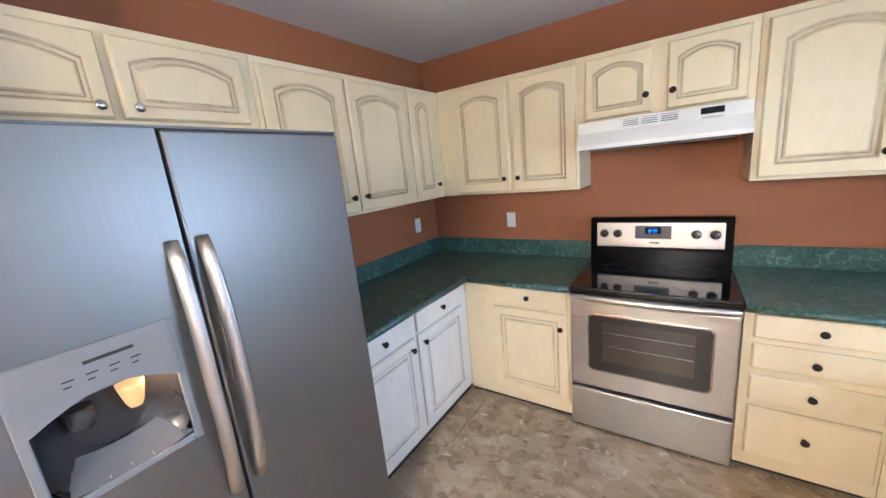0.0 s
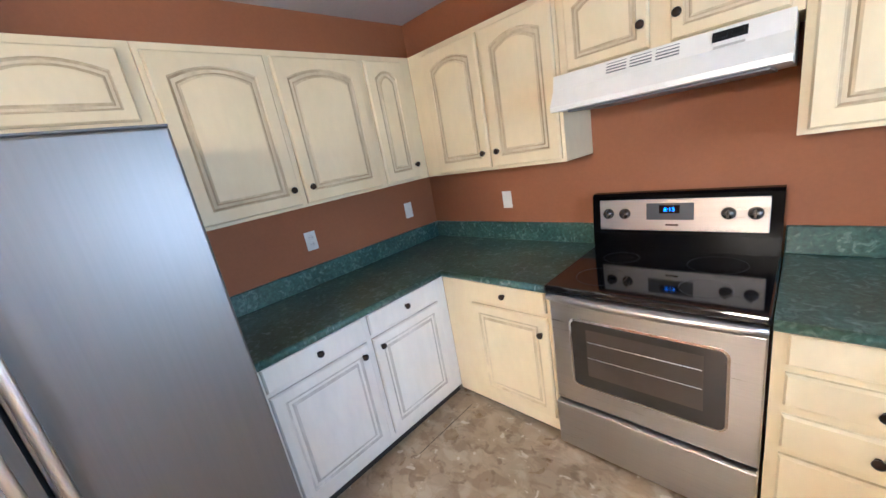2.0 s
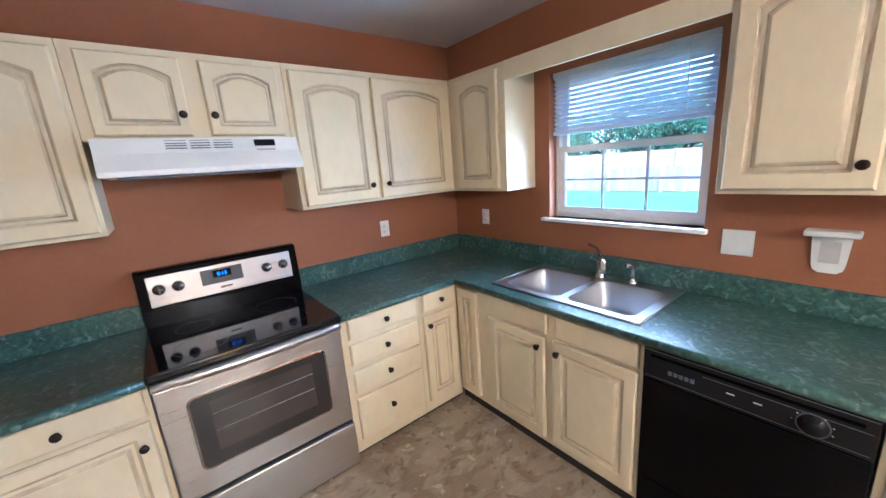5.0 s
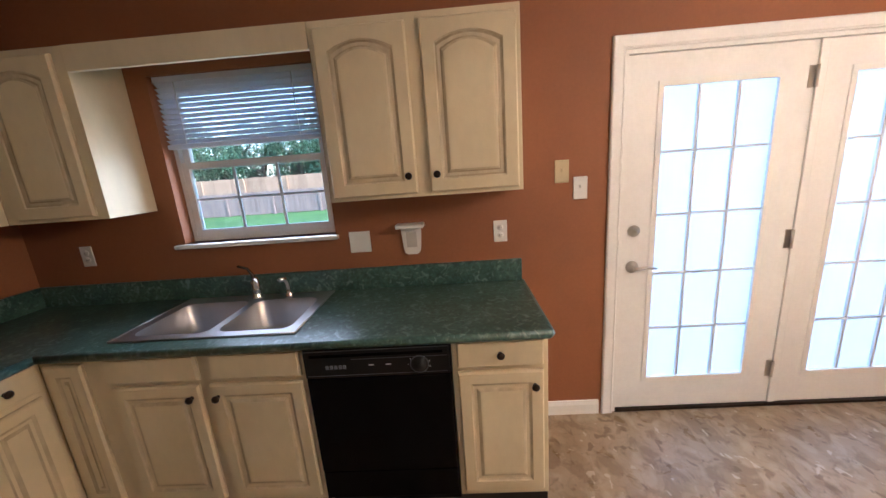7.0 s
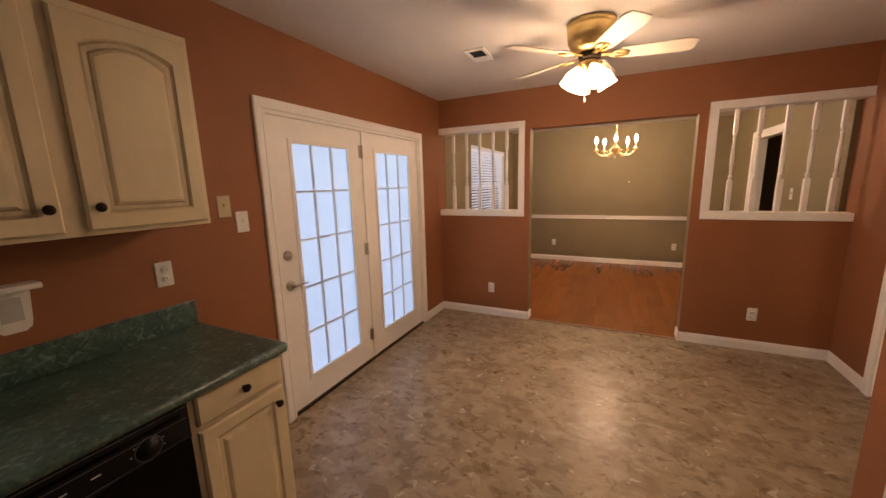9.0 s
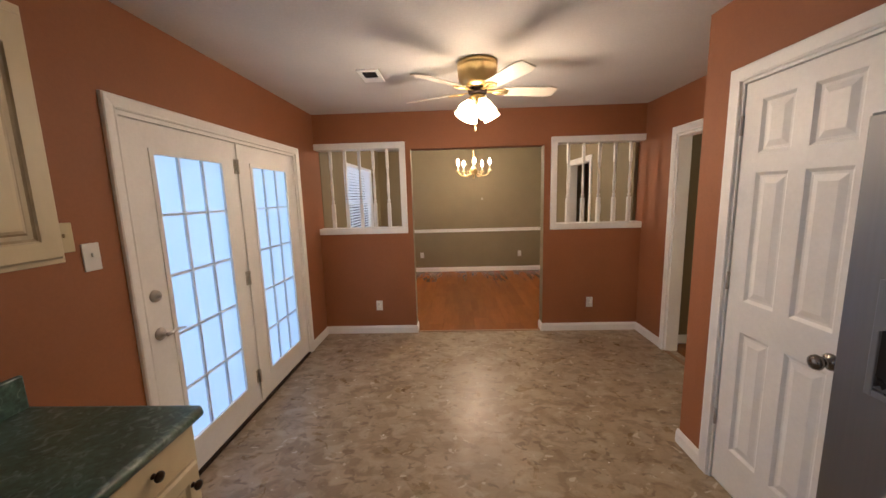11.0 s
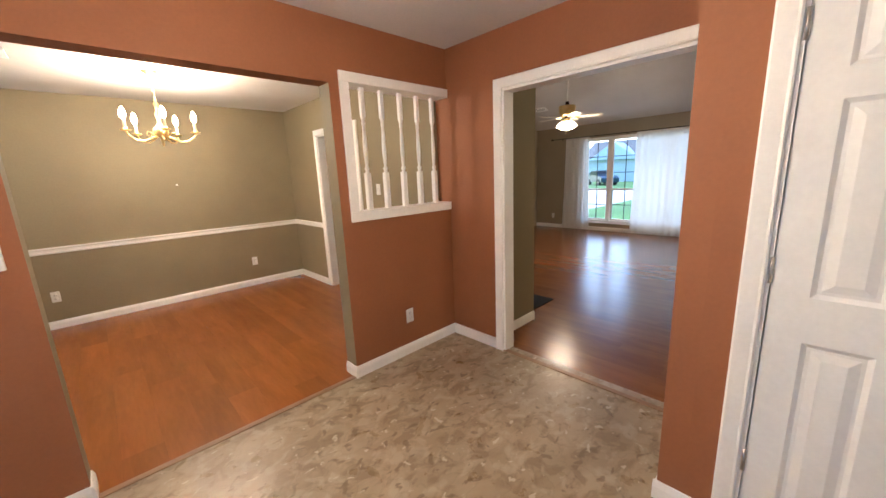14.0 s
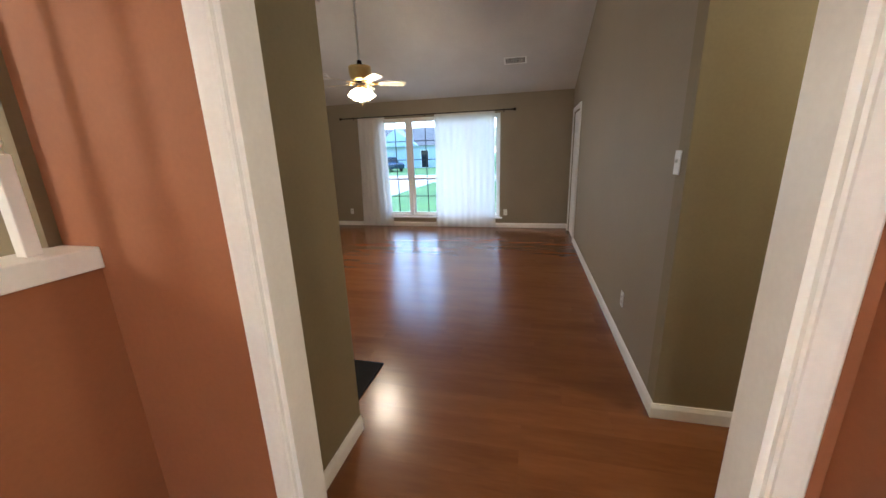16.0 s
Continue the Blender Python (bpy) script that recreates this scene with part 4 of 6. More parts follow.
def panel_front(w, h, rise, paint, glaze, stile=0.058, t=0.02):
    """A raised-panel door or a plain bevelled drawer front; front towards -y, foot at the origin."""
    bm = bmesh.new()
    flat = stile <= 0
    q = 0.72 if h < 0.4 else 1.0
    stile *= q
    rings = [(0.0, 0.0, 0.0, 0), (0.0, -t * 0.55, 0.0, 1), (0.007, -t, 0.0, 0)]
    if not flat:
        rings += [(stile, -t, 1.0, 0), (stile + 0.005 * q, -t + 0.004, 1.0, 1), (stile + 0.012 * q, -t + 0.007, 1.0, 2), (stile + 0.024 * q, -t + 0.007, 1.0, 3), (stile + 0.030 * q, -t + 0.004, 1.0, 2), (stile + 0.038 * q, -t + 0.001, 1.0, 1), (stile + 0.046 * q, -t + 0.0005, 1.0, 0)]
    loops = []
    for ins, y, a, mi in rings:
        loops.append(([bm.verts.new((x, y, z)) for x, z in arch_loop(ins, ins, w - ins, h - ins, rise * a)], mi))
    for (a, _), (b, mi) in zip(loops, loops[1:]):
        n = len(a)
        for i in range(n):
            bm.faces.new((a[i], a[(i + 1) % n], b[(i + 1) % n], b[i])).material_index = mi
    bm.faces.new(loops[-1][0]).material_index = 0
    bm.faces.new(loops[0][0][::-1]).material_index = 0
    return bm, [paint, glaze, GROOVE if rise else glaze, BAND if rise else paint]


KNOB = {}


def knob(parent, x, z, metal, y=-0.02):
    if metal not in KNOB:
        KNOB[metal] = mesh_of("knob", lathe(bmesh.new(), [(0.009, 0), (0.007, 0.004), (0.006, 0.010), (0.0145, 0.015), (0.0165, 0.020), (0.0135, 0.026), (0.006, 0.0285), (0.0, 0.029)], 16, pose(0, 0, 0, 90, 0, 0)), metal)
    ob = new("knob", KNOB[metal])
    ob.parent = parent
    ob.matrix_basis = pose(x, y, z)
    return tagged(ob, "round dark bronze knob" if metal is BRONZE else "round polished nickel knob")


def cabinet(label, m, w, h, d, fronts, paint=CREAM, glaze=GLAZE, toe=0.0, metal=BRONZE, group="kitchen cabinets"):
    """Fronts: (kind, x0, z0, x1, z1, knob x, knob z); kind 'arch', 'door', 'drawer' or 'plain'."""
    t = thing("base_cabinet" if toe else "wall_cabinet", label, "cabinet", m, group)
    if "sink" in label:
        part("body", B((0, 0, toe, w, d, 0.66)), paint, t)
        part("front_rail", B((0, 0, 0.66, w, 0.02, h)), paint, t)
        for xa in (0, w - 0.018):
            part("side_panel", B((xa, 0.02, 0.66, xa + 0.018, d, h)), paint, t)
    else:
        part("body", B((0, 0, toe, w, d, h), bevel=0.002), paint, t)
    # the shaded gap at the floor is coloured into this strip
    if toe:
        part("toe_kick", B((0.0, 0.022, 0, w, 0.036, toe)), DARK, t, "recessed toe kick, near-black for the shade under the cabinet")
    for kind, x0, z0, x1, z1, kx, kz in fronts:
        rise = 0.038 if kind == "arch" else 0.0
        bm, mats = panel_front(x1 - x0, z1 - z0, rise, paint, glaze, stile=0 if kind in ("drawer", "plain") else 0.056 if kind == "arch" else 0.050)
        f = part("drawer_front" if kind in ("drawer", "plain") else "door", bm, mats, t, m=pose(x0, -0.001, z0))
        if kx is not None:
            knob(f, kx - x0, kz - z0, metal)
    return t


UB, UT = 1.386, 2.13     # wall cabinets from and to
DZ0, DZ1 = 1.402, 2.10   # their doors
CT = 0.872               # worktop height
UYF, UXW, UXE = 2.172, -1.533, 1.345   # faces of the wall cabinets
BYF, BXW, BXE = 1.855, -1.24, 1.035    # faces of the base cabinets


def north(x, y, z=0.0):
    return pose(x, y, z)


def west(x, y, z=0.0):
    return pose(x, y, z, 0, 0, 90)


def eastern(x, y, z=0.0):
    return pose(x, y, z, 0, 0, -90)


H, D0, D1 = UT - UB, DZ0 - UB, DZ1 - UB
dN, dW, dE = NY - UYF, UXW - WX, EX - UXE
# north wall
cabinet("cream antiqued wall cabinet with two arched doors", north(UXW, UYF, UB), -0.545 - UXW, H, dN,
        [("arch", 0.135, D0, 0.545, D1, 0.51, 0.10), ("arch", 0.572, D0, 0.972, D1, 0.607, 0.10)])
cabinet("short cream antiqued wall cabinet above the range hood", north(-0.543, UYF, 1.762), 0.795, UT - 1.762, dN,
        [("arch", 0.04, 0.018, 0.37, DZ1 - 1.762, 0.345, 0.105), ("arch", 0.44, 0.018, 0.765, DZ1 - 1.762, 0.465, 0.105)])
cabinet("cream antiqued wall cabinet with two wide arched doors", north(0.254, UYF, UB), UXE - 0.254, H, dN,
        [("arch", 0.024, D0, 0.466, D1, 0.425, 0.10), ("arch", 0.492, D0, 1.055, D1, 0.535, 0.10)])
# west wall
cabinet("cream antiqued wall cabinet over the refrigerator", west(UXW, -0.205, 1.815), 0.99, UT - 1.815, dW,
        [("arch", 0.05, 0.03, 0.505, DZ1 - 1.815, 0.470, 0.065), ("arch", 0.53, 0.03, 0.945, DZ1 - 1.815, 0.567, 0.065)], metal=CHROME)
cabinet("cream antiqued wall cabinet with three arched doors", west(UXW, 0.787, UB), UYF - 0.787, H, dW,
        [("arch", 0.02, D0, 0.475, D1, 0.44, 0.095), ("arch", 0.505, D0, 0.985, D1, 0.54, 0.095), ("arch", 1.03, D0, 1.30, D1, 1.275, 0.10)])
# east wall
cabinet("cream wall cabinet with two arched doors beside the window", eastern(UXE, 0.60, UB), 0.873, H, dE,
        [("arch", 0.02, D0, 0.405, D1, 0.37, 0.095), ("arch", 0.462, D0, 0.855, D1, 0.495, 0.095)])
cabinet("cream corner wall cabinet with one arched door", eastern(UXE, UYF, UB), UYF - 1.665, H, dE,
        [("arch", 0.075, D0, 0.455, D1, None, 0)])
solid("valance", B((UXE - 0.003, 0.602, 2.025, UXE + 0.018, 1.663, UT), (UXE + 0.018, 0.602, UT - 0.02, EX, 1.663, UT), bevel=0.002), CREAM, "cream wooden valance board over the kitchen window", "valance")

# base cabinets
BH = CT - 0.037
cabinet("cream antiqued base cabinet with a drawer over a door", north(BXW, BYF), -0.532 - BXW, BH, NY - BYF - 0.002,
        [("drawer", 0.215, 0.715, 0.69, 0.845 - 0.015, 0.455, 0.772), ("door", 0.215, 0.11, 0.69, 0.69, 0.655, 0.60)], toe=0.028)
cabinet("cream antiqued base cabinet with four drawers", north(0.243, BYF), 0.482, BH, NY - BYF - 0.002,
        [("drawer", 0.035, 0.712, 0.465, 0.83, 0.255, 0.772), ("drawer", 0.035, 0.562, 0.465, 0.682, 0.245, 0.622), ("drawer", 0.035, 0.395, 0.465, 0.525, 0.245, 0.462), ("drawer", 0.035, 0.105, 0.465, 0.362, 0.24, 0.245)], toe=0.028)
cabinet("cream antiqued base cabinet with a narrow drawer and door", north(0.727, BYF), BXE - 0.727, BH, NY - BYF - 0.002,
        [("drawer", 0.03, 0.712, 0.275, 0.83, 0.16, 0.772), ("door", 0.03, 0.105, 0.275, 0.685, 0.06, 0.625)], toe=0.028)
cabinet("base cabinet coloured whiter for window daylight, two drawers over doors", west(BXW, 0.742), BYF - 0.742, BH, BXW - WX - 0.002,
        [("drawer", 0.025, 0.712, 0.515, 0.83, 0.27, 0.772), ("door", 0.025, 0.105, 0.515, 0.69, 0.475, 0.635), ("drawer", 0.548, 0.712, 1.03, 0.83, 0.79, 0.772), ("door", 0.548, 0.105, 1.03, 0.69, 0.59, 0.635)],
        paint=WHITECAB, glaze=PALEGLAZE, toe=0.052)
cabinet("cream antiqued sink base cabinet with false drawer fronts", eastern(BXE, BYF), BYF - 0.70, BH, EX - BXE - 0.002,
        [("door", 0.03, 0.105, 0.20, 0.81, None, 0), ("plain", 0.30, 0.712, 0.70, 0.83, None, 0), ("plain", 0.755, 0.712, 1.14, 0.83, None, 0), ("door", 0.30, 0.105, 0.69, 0.69, 0.655, 0.635), ("door", 0.735, 0.105, 1.14, 0.69, 0.77, 0.635)], toe=0.07)
cabinet("cream antiqued base cabinet at the end of the counter", eastern(BXE, 0.088), 0.388, BH, EX - BXE - 0.002,
        [("drawer", 0.02, 0.712, 0.368, 0.83, 0.195, 0.772), ("door", 0.02, 0.105, 0.368, 0.69, 0.33, 0.625)], toe=0.07)


# ---- worktops ----
def slab(bm, xs, ys, filled, z0, z1):
    """One closed slab over the cells of a grid for which filled(x, y) holds at the cell's middle."""
    v = {}

    def vert(i, j, z):
        if (i, j, z) not in v:
            v[i, j, z] = bm.verts.new((xs[i], ys[j], z))
        return v[i, j, z]
    nx, ny = len(xs) - 1, len(ys) - 1
    on = {(i, j) for i in range(nx) for j in range(ny) if filled((xs[i] + xs[i + 1]) / 2, (ys[j] + ys[j + 1]) / 2)}
    for i, j in on:
        c = [(i, j), (i + 1, j), (i + 1, j + 1), (i, j + 1)]
        bm.faces.new([vert(*q, z1) for q in c])
        bm.faces.new([vert(*q, z0) for q in reversed(c)])
        for k, (di, dj) in enumerate(((0, -1), (1, 0), (0, 1), (-1, 0))):
            if (i + di, j + dj) not in on:
                p, q = c[k], c[(k + 1) % 4]
                bm.faces.new((vert(*p, z0), vert(*q, z0), vert(*q, z1), vert(*p, z1)))
    return bm


def worktop(label, xs, ys, filled, edge, splash):
    t = thing("worktop", label, "worktop")
    part("top", slab(bmesh.new(), xs, ys, filled, CB, CT), COUNTER, t)
    part("front_edge", tube(bmesh.new(), edge, 0.019, 12), COUNTER, t)
    for b in splash:
        part("backsplash", B(b, bevel=0.006), COUNTER, t)
    return t


CB, ov = CT - 0.038, 0.028
ze = CT - 0.019
fx, fy, fe = BXW + ov, BYF - ov, BXE - ov     # front edges of the worktops
worktop("dark green marbled laminate worktop in the corner", [WX, fx, -0.532], [0.742, fy, NY], lambda x, y: x < fx or y > fy,
        [(fx, 0.742, ze), (fx, fy - 0.003, ze), (fx + 0.003, fy, ze), (-0.532, fy, ze)],
        [(WX, NY - 0.02, CT - 0.001, -0.532, NY, CT + 0.122), (WX, 0.742, CT - 0.001, WX + 0.02, NY - 0.0205, CT + 0.122)])
SX0, SX1, SY0, SY1 = 1.10, 1.54, 0.765, 1.555       # cut-out for the sink
worktop("dark green marbled laminate worktop with a steel sink", [0.243, fe, SX0, SX1, EX], [-0.303, SY0, SY1, fy, NY],
        lambda x, y: (x > fe or y > fy) and not (SX0 < x < SX1 and SY0 < y < SY1),
        [(0.243, fy, ze), (fe - 0.003, fy, ze), (fe, fy - 0.003, ze), (fe, -0.300, ze), (fe + 0.003, -0.303, ze), (EX, -0.303, ze)],
        [(0.243, NY - 0.02, CT - 0.001, EX, NY, CT + 0.122), (EX - 0.02, -0.303, CT - 0.001, EX, NY - 0.0205, CT + 0.122)])


# ---- refrigerator ----
def handle_bar(bm, y, x, z0, z1, bow, side):
    n = 14
    pts = []
    for i in range(n + 1):
        u = i / n
        pts.append((x + 0.008 + bow * (1 - abs(2 * u - 1) ** 3), y + side * 0.003 * math.sin(math.pi * u), z0 + (z1 - z0) * u))
    tube(bm, pts, [0.0165] + [0.0185] * (n - 1) + [0.0165], 12, flat=0.5)
    return bm


SCOOP = mat("smoky_grey_plastic", (0.035, 0.036, 0.040), (0.026, 0.027, 0.030), 8, 0.22, 0.35)
PANELGREY = mat("pale_grey_plastic", (0.22, 0.228, 0.245), (0.20, 0.208, 0.225), 6, 0.30, 0.4)
SATIN = mat("satin_steel", (0.50, 0.49, 0.47), (0.44, 0.43, 0.415), 5, 0.36, 0.48, metal=1, stretch=(8, 8, 0.8))


def refrigerator():
    t = thing("refrigerator", "stainless steel side-by-side refrigerator with an ice dispenser", "refrigerator", pose(0, 0, 0))
    y0, y1, ym = -0.215, 0.712, 0.207
    xb, xf = -1.07, -0.985
    part("cabinet", B((WX + 0.02, y0, 0.02, xb, y1, 1.742), bevel=0.006), GREYPL, t, "dark grey cabinet")
    part("base_grille", B((xb, y0 + 0.01, 0.0, xb + 0.05, y1 - 0.01, 0.09), bevel=0.004), BLACKPL, t)
    # freezer door with the dispenser recess
    ry0, ry1, rz0, rz1 = -0.118, 0.127, 1.018, 1.217
    za, zb = 0.10, 1.738
    bm = bmesh.new()
    for b in ((y0, za, ry0, zb), (ry1, za, ym - 0.004, zb), (ry0, za, ry1, rz0), (ry0, rz1, ry1, zb)):
        box(bm, xb + 0.004, b[0], b[1], xf, b[2], b[3])
    box(bm, xb + 0.004, ry0, rz0, xb + 0.02, ry1, rz1)
    bmesh.ops.remove_doubles(bm, verts=bm.verts, dist=1e-5)
    d1 = part("freezer_door", bm, STEEL, t)
    d2 = part("door", B((xb + 0.004, ym + 0.004, za, xf, y1, zb), bevel=0.008), STEEL, t)
    part("top_cap", B((xb, y0, zb + 0.001, xf - 0.004, y1, zb + 0.008), bevel=0.002), GREYPL, t)
    part("handle", handle_bar(bmesh.new(), ym - 0.031, xf, 0.80, 1.488, 0.036, -1), SATIN, d1, "curved stainless handle")
    part("handle", handle_bar(bmesh.new(), ym + 0.033, xf, 0.80, 1.488, 0.036, 1), SATIN, d2, "curved stainless handle")
    # dispenser
    bm = bmesh.new()
    fr = 0.014
    box(bm, xf - 0.004, ry0 - fr, rz0 - fr, xf + 0.008, ry0 + 0.004, rz1 + 0.102, 0.003)
    box(bm, xf - 0.004, ry1 - 0.004, rz0 - fr, xf + 0.008, ry1 + fr, rz1 + 0.102, 0.003)
    box(bm, xf - 0.004, ry0 + 0.004, rz0 - fr, xf + 0.008, ry1 - 0.004, rz0 + 0.004, 0.003)
    part("dispenser_frame", bm, PANELGREY, d1, "grey plastic dispenser surround")
    bm = bmesh.new()
    n = 8
    top = []
    for i in range(n + 1):
        y = ry0 + (ry1 - ry0) * i / n
        top.append((y, rz1 - 0.034 + 0.042 * math.sin(math.pi * i / n)))
    outline = [(ry1, rz1 + 0.102), (ry0, rz1 + 0.102)] + top
    a = [bm.verts.new((xf - 0.02, y, z)) for y, z in outline]
    b = [bm.verts.new((xf + 0.012, y, z)) for y, z in outline]
    for i in range(len(a)):
        j = (i + 1) % len(a)
        bm.faces.new((a[i], a[j], b[j], b[i]))
    bm.faces.new(a[::-1]), bm.faces.new(b)
    part("control_panel", bm, PANELGREY, d1, "pale grey dispenser control panel")
    bm = bmesh.new()
    box(bm, xf + 0.0125, -0.02, 1.284, xf + 0.0132, 0.06, 1.291)
    for i in range(4):
        box(bm, xf + 0.0125, -0.055 + 0.035 * i, 1.262, xf + 0.0132, -0.037 + 0.035 * i, 1.265)
        box(bm, xf + 0.0125, -0.055 + 0.035 * i, 1.250, xf + 0.0132, -0.043 + 0.035 * i, 1.253)
    part("panel_marks", bm, DARKGREY, d1, "small dark panel markings")
    part("recess_lining", B((xb + 0.0205, ry0 + 0.002, rz0 + 0.002, xb + 0.026, ry1 - 0.002, rz1)), LINING, d1, "dark plastic dispenser recess")
    bm = bmesh.new()
    scoop = []
    for u in (0.0, 0.25, 0.5, 0.75, 1.0):
        s, x = 0.046 * u ** 1.6, xf + 0.004 - (xf - xb - 0.024) * u
        scoop.append([bm.verts.new((x, y, z)) for y, z in ((ry0 + 0.003 + s, rz1), (ry0 + 0.003 + s * 1.2, rz0 + 0.05 + s), (ry0 + 0.03 + s * 1.6, rz0 + 0.004 + s), (ry1 - 0.03 - s * 1.6, rz0 + 0.004 + s), (ry1 - 0.003 - s * 1.2, rz0 + 0.05 + s), (ry1 - 0.003 - s, rz1))])
    for r, q in zip(scoop, scoop[1:]):
        for k in range(5):
            bm.faces.new((r[k], r[k + 1], q[k + 1], q[k])).smooth = True
    part("scoop", bm, SCOOP, d1, "grey flared dispenser sides")
    bm = bmesh.new()
    rows = []
    for u in (0.0, 0.25, 0.5, 0.75, 1.0):
        x, half = xf + 0.008 - (xf - xb - 0.034) * u, 0.118 - 0.045 * u
        rows.append([bm.verts.new((x, (ry0 + ry1) / 2 + half * v, rz0 + 0.004 + 0.052 * u ** 1.4 + 0.010 * v * v)) for v in (-1, -0.6, -0.2, 0.2, 0.6, 1)])
    for r, q in zip(rows, rows[1:]):
        for k in range(5):
            bm.faces.new((r[k], r[k + 1], q[k + 1], q[k])).smooth = True
    tray = part("drip_tray", bm, GREYPL, d1, "grey sloping drip tray")
    for i in range(5):
        y = (ry0 + ry1) / 2 - 0.07 + 0.035 * i
        part("rib", tube(bmesh.new(), [(xf + 0.004, y * 1.1, rz0 + 0.007), (xf - 0.03, y * 0.95, rz0 + 0.022)], 0.0022, 6), CHROME, tray)
    part("paddle", lathe(bmesh.new(), [(0.012, 0), (0.017, 0.012), (0.024, 0.045), (0.026, 0.06)], 14, pose(xb + 0.055, 0.045, 1.140)), AMBER, d1, "lit ice chute")
    part("paddle", lathe(bmesh.new(), [(0.014, 0), (0.022, 0.012), (0.022, 0.05)], 14, pose(xb + 0.055, -0.04, 1.140)), LINING, d1)
    return t


refrigerator()
lamp("dispenser_light", "POINT", pose(-0.998, 0.075, 1.200), 0.03, (1.0, 0.50, 0.18), size=0.008)


# ---- range ----
CLOCKGREY = mat("dark_grey_panel", (0.075, 0.078, 0.082), None, 12, 0.3, 0.4)
INNERWIN = mat("smoky_brown_glass", (0.075, 0.058, 0.042), (0.058, 0.045, 0.033), 4, 0.08, 0.14)


def rounded(x0, z0, x1, z1, r, k=6):
    """Outline of a rectangle with round corners."""
    pts = []
    for cx, cz, s in ((x1 - r, z0 + r, -90), (x1 - r, z1 - r, 0), (x0 + r, z1 - r, 90), (x0 + r, z0 + r, 180)):
        for i in range(k + 1):
            g = math.radians(s + 90 * i / k)
            pts.append((cx + r * math.cos(g), cz + r * math.sin(g)))
    return pts


def kitchen_range():
    x0, x1 = -0.525, 0.236
    t = thing("kitchen_range", "stainless steel and black electric range", "range")
    yf, yb = 1.835, 2.46
    part("body", B((x0, yf + 0.04, 0.03, x1, yb, 0.855), bevel=0.003), BLACK, t)
    for xx in (x0 + 0.05, x1 - 0.05):
        for yy in (yf + 0.08, yb - 0.05):
            part("foot", lathe(bmesh.new(), [(0.018, 0), (0.018, 0.02), (0.01, 0.032)], 10, pose(xx, yy, 0)), BLACKPL, t)
    top = part("cooktop", B((x0 - 0.003, yf - 0.028, 0.852, x1 + 0.003, yb - 0.06, 0.884), bevel=0.008), BLACKGLASS, t, "black ceramic glass cooktop")
    d = part("oven_door", B((x0 + 0.002, yf - 0.005, 0.272, x1 - 0.002, yf + 0.038, 0.80), bevel=0.006), STEELH, t)
    a, b, c, e = x0 + 0.092, x1 - 0.092, 0.380, 0.730
    bm = bmesh.new()
    outer, inner = rounded(a, c, b, e, 0.034), rounded(a + 0.009, c + 0.009, b - 0.009, e - 0.009, 0.026)
    rings = [[bm.verts.new((x, y, z)) for x, z in o] for o, y in ((outer, yf - 0.0045), (outer, yf - 0.0075), (inner, yf - 0.0095), (inner, yf - 0.0045))]
    for r, q in zip(rings, rings[1:] + rings[:1]):
        for k in range(len(r)):
            bm.faces.new((r[k], r[(k + 1) % len(r)], q[(k + 1) % len(r)], q[k]))
    part("window_trim", bm, CHROME, d, "bright rounded window trim")
    bm = bmesh.new()
    front, back = [bm.verts.new((x, yf - 0.0075, z)) for x, z in inner], [bm.verts.new((x, yf - 0.0045, z)) for x, z in inner]
    bm.faces.new(front), bm.faces.new(back[::-1])
    for k in range(len(front)):
        bm.faces.new((front[k], back[k], back[(k + 1) % len(front)], front[(k + 1) % len(front)]))
    part("window", bm, OVENWIN, d, "dark oven window with rounded corners")
    part("inner_pane", B((a + 0.075, yf - 0.0082, c + 0.07, b - 0.075, yf - 0.0076, e - 0.045)), INNERWIN, d, "smoky brown inner pane")
    for z in (0.545, 0.625):
        part("rack_wire", tube(bmesh.new(), [(a + 0.08, yf - 0.0086, z), (b - 0.08, yf - 0.0086, z)], 0.0016, 6), NICKEL, d)
    # bowed lip handle over the door
    bm = bmesh.new()
    n = 16
    prof = [(0.0, 0.803), (-0.020, 0.806), (-0.030, 0.820), (-0.026, 0.838), (0.0, 0.846)]
    rings = []
    for i in range(n + 1):
        u = i / n
        bow = 0.022 * (1 - (2 * u - 1) ** 2)
        rings.append([bm.verts.new((x0 + 0.001 + (x1 - x0 - 0.002) * u, yf + p - (bow if p < 0 else 0), z)) for p, z in prof])
    for r, q in zip(rings, rings[1:]):
        for i in range(len(prof) - 1):
            bm.faces.new((r[i], r[i + 1], q[i + 1], q[i])).smooth = True
    bm.faces.new(rings[0]), bm.faces.new(rings[-1][::-1])
    box(bm, x0 + 0.001, yf, 0.803, x1 - 0.001, yf + 0.03, 0.846)
    part("handle", bm, STEELH, d, "bowed stainless door handle")
    part("storage_drawer", B((x0 + 0.002, yf - 0.026, 0.014, x1 - 0.002, yf + 0.038, 0.262), bevel=0.006), STEELH, t)
    # backguard
    bm = bmesh.new()
    prof = [(yb - 0.075, 0.86), (yb - 0.075, 0.965), (yb - 0.062, 1.158), (yb - 0.045, 1.17), (yb, 1.17), (yb, 0.86)]
    prism(bm, [(p, z) for p, z in prof], x0, x1, m=Matrix(((0, 1, 0, 0), (1, 0, 0, 0), (0, 0, 1, 0), (0, 0, 0, 1))))
    g = part("backguard", bm, BLACK, t, "black backguard")
    tilt = pose(0, yb - 0.076, 0.985, -4, 0, 0)
    part("control_panel", B((x0 + 0.04, -0.004, 0.0, x1 - 0.04, 0.004, 0.155), bevel=0.003), STEELH, g, "stainless control panel", m=tilt)
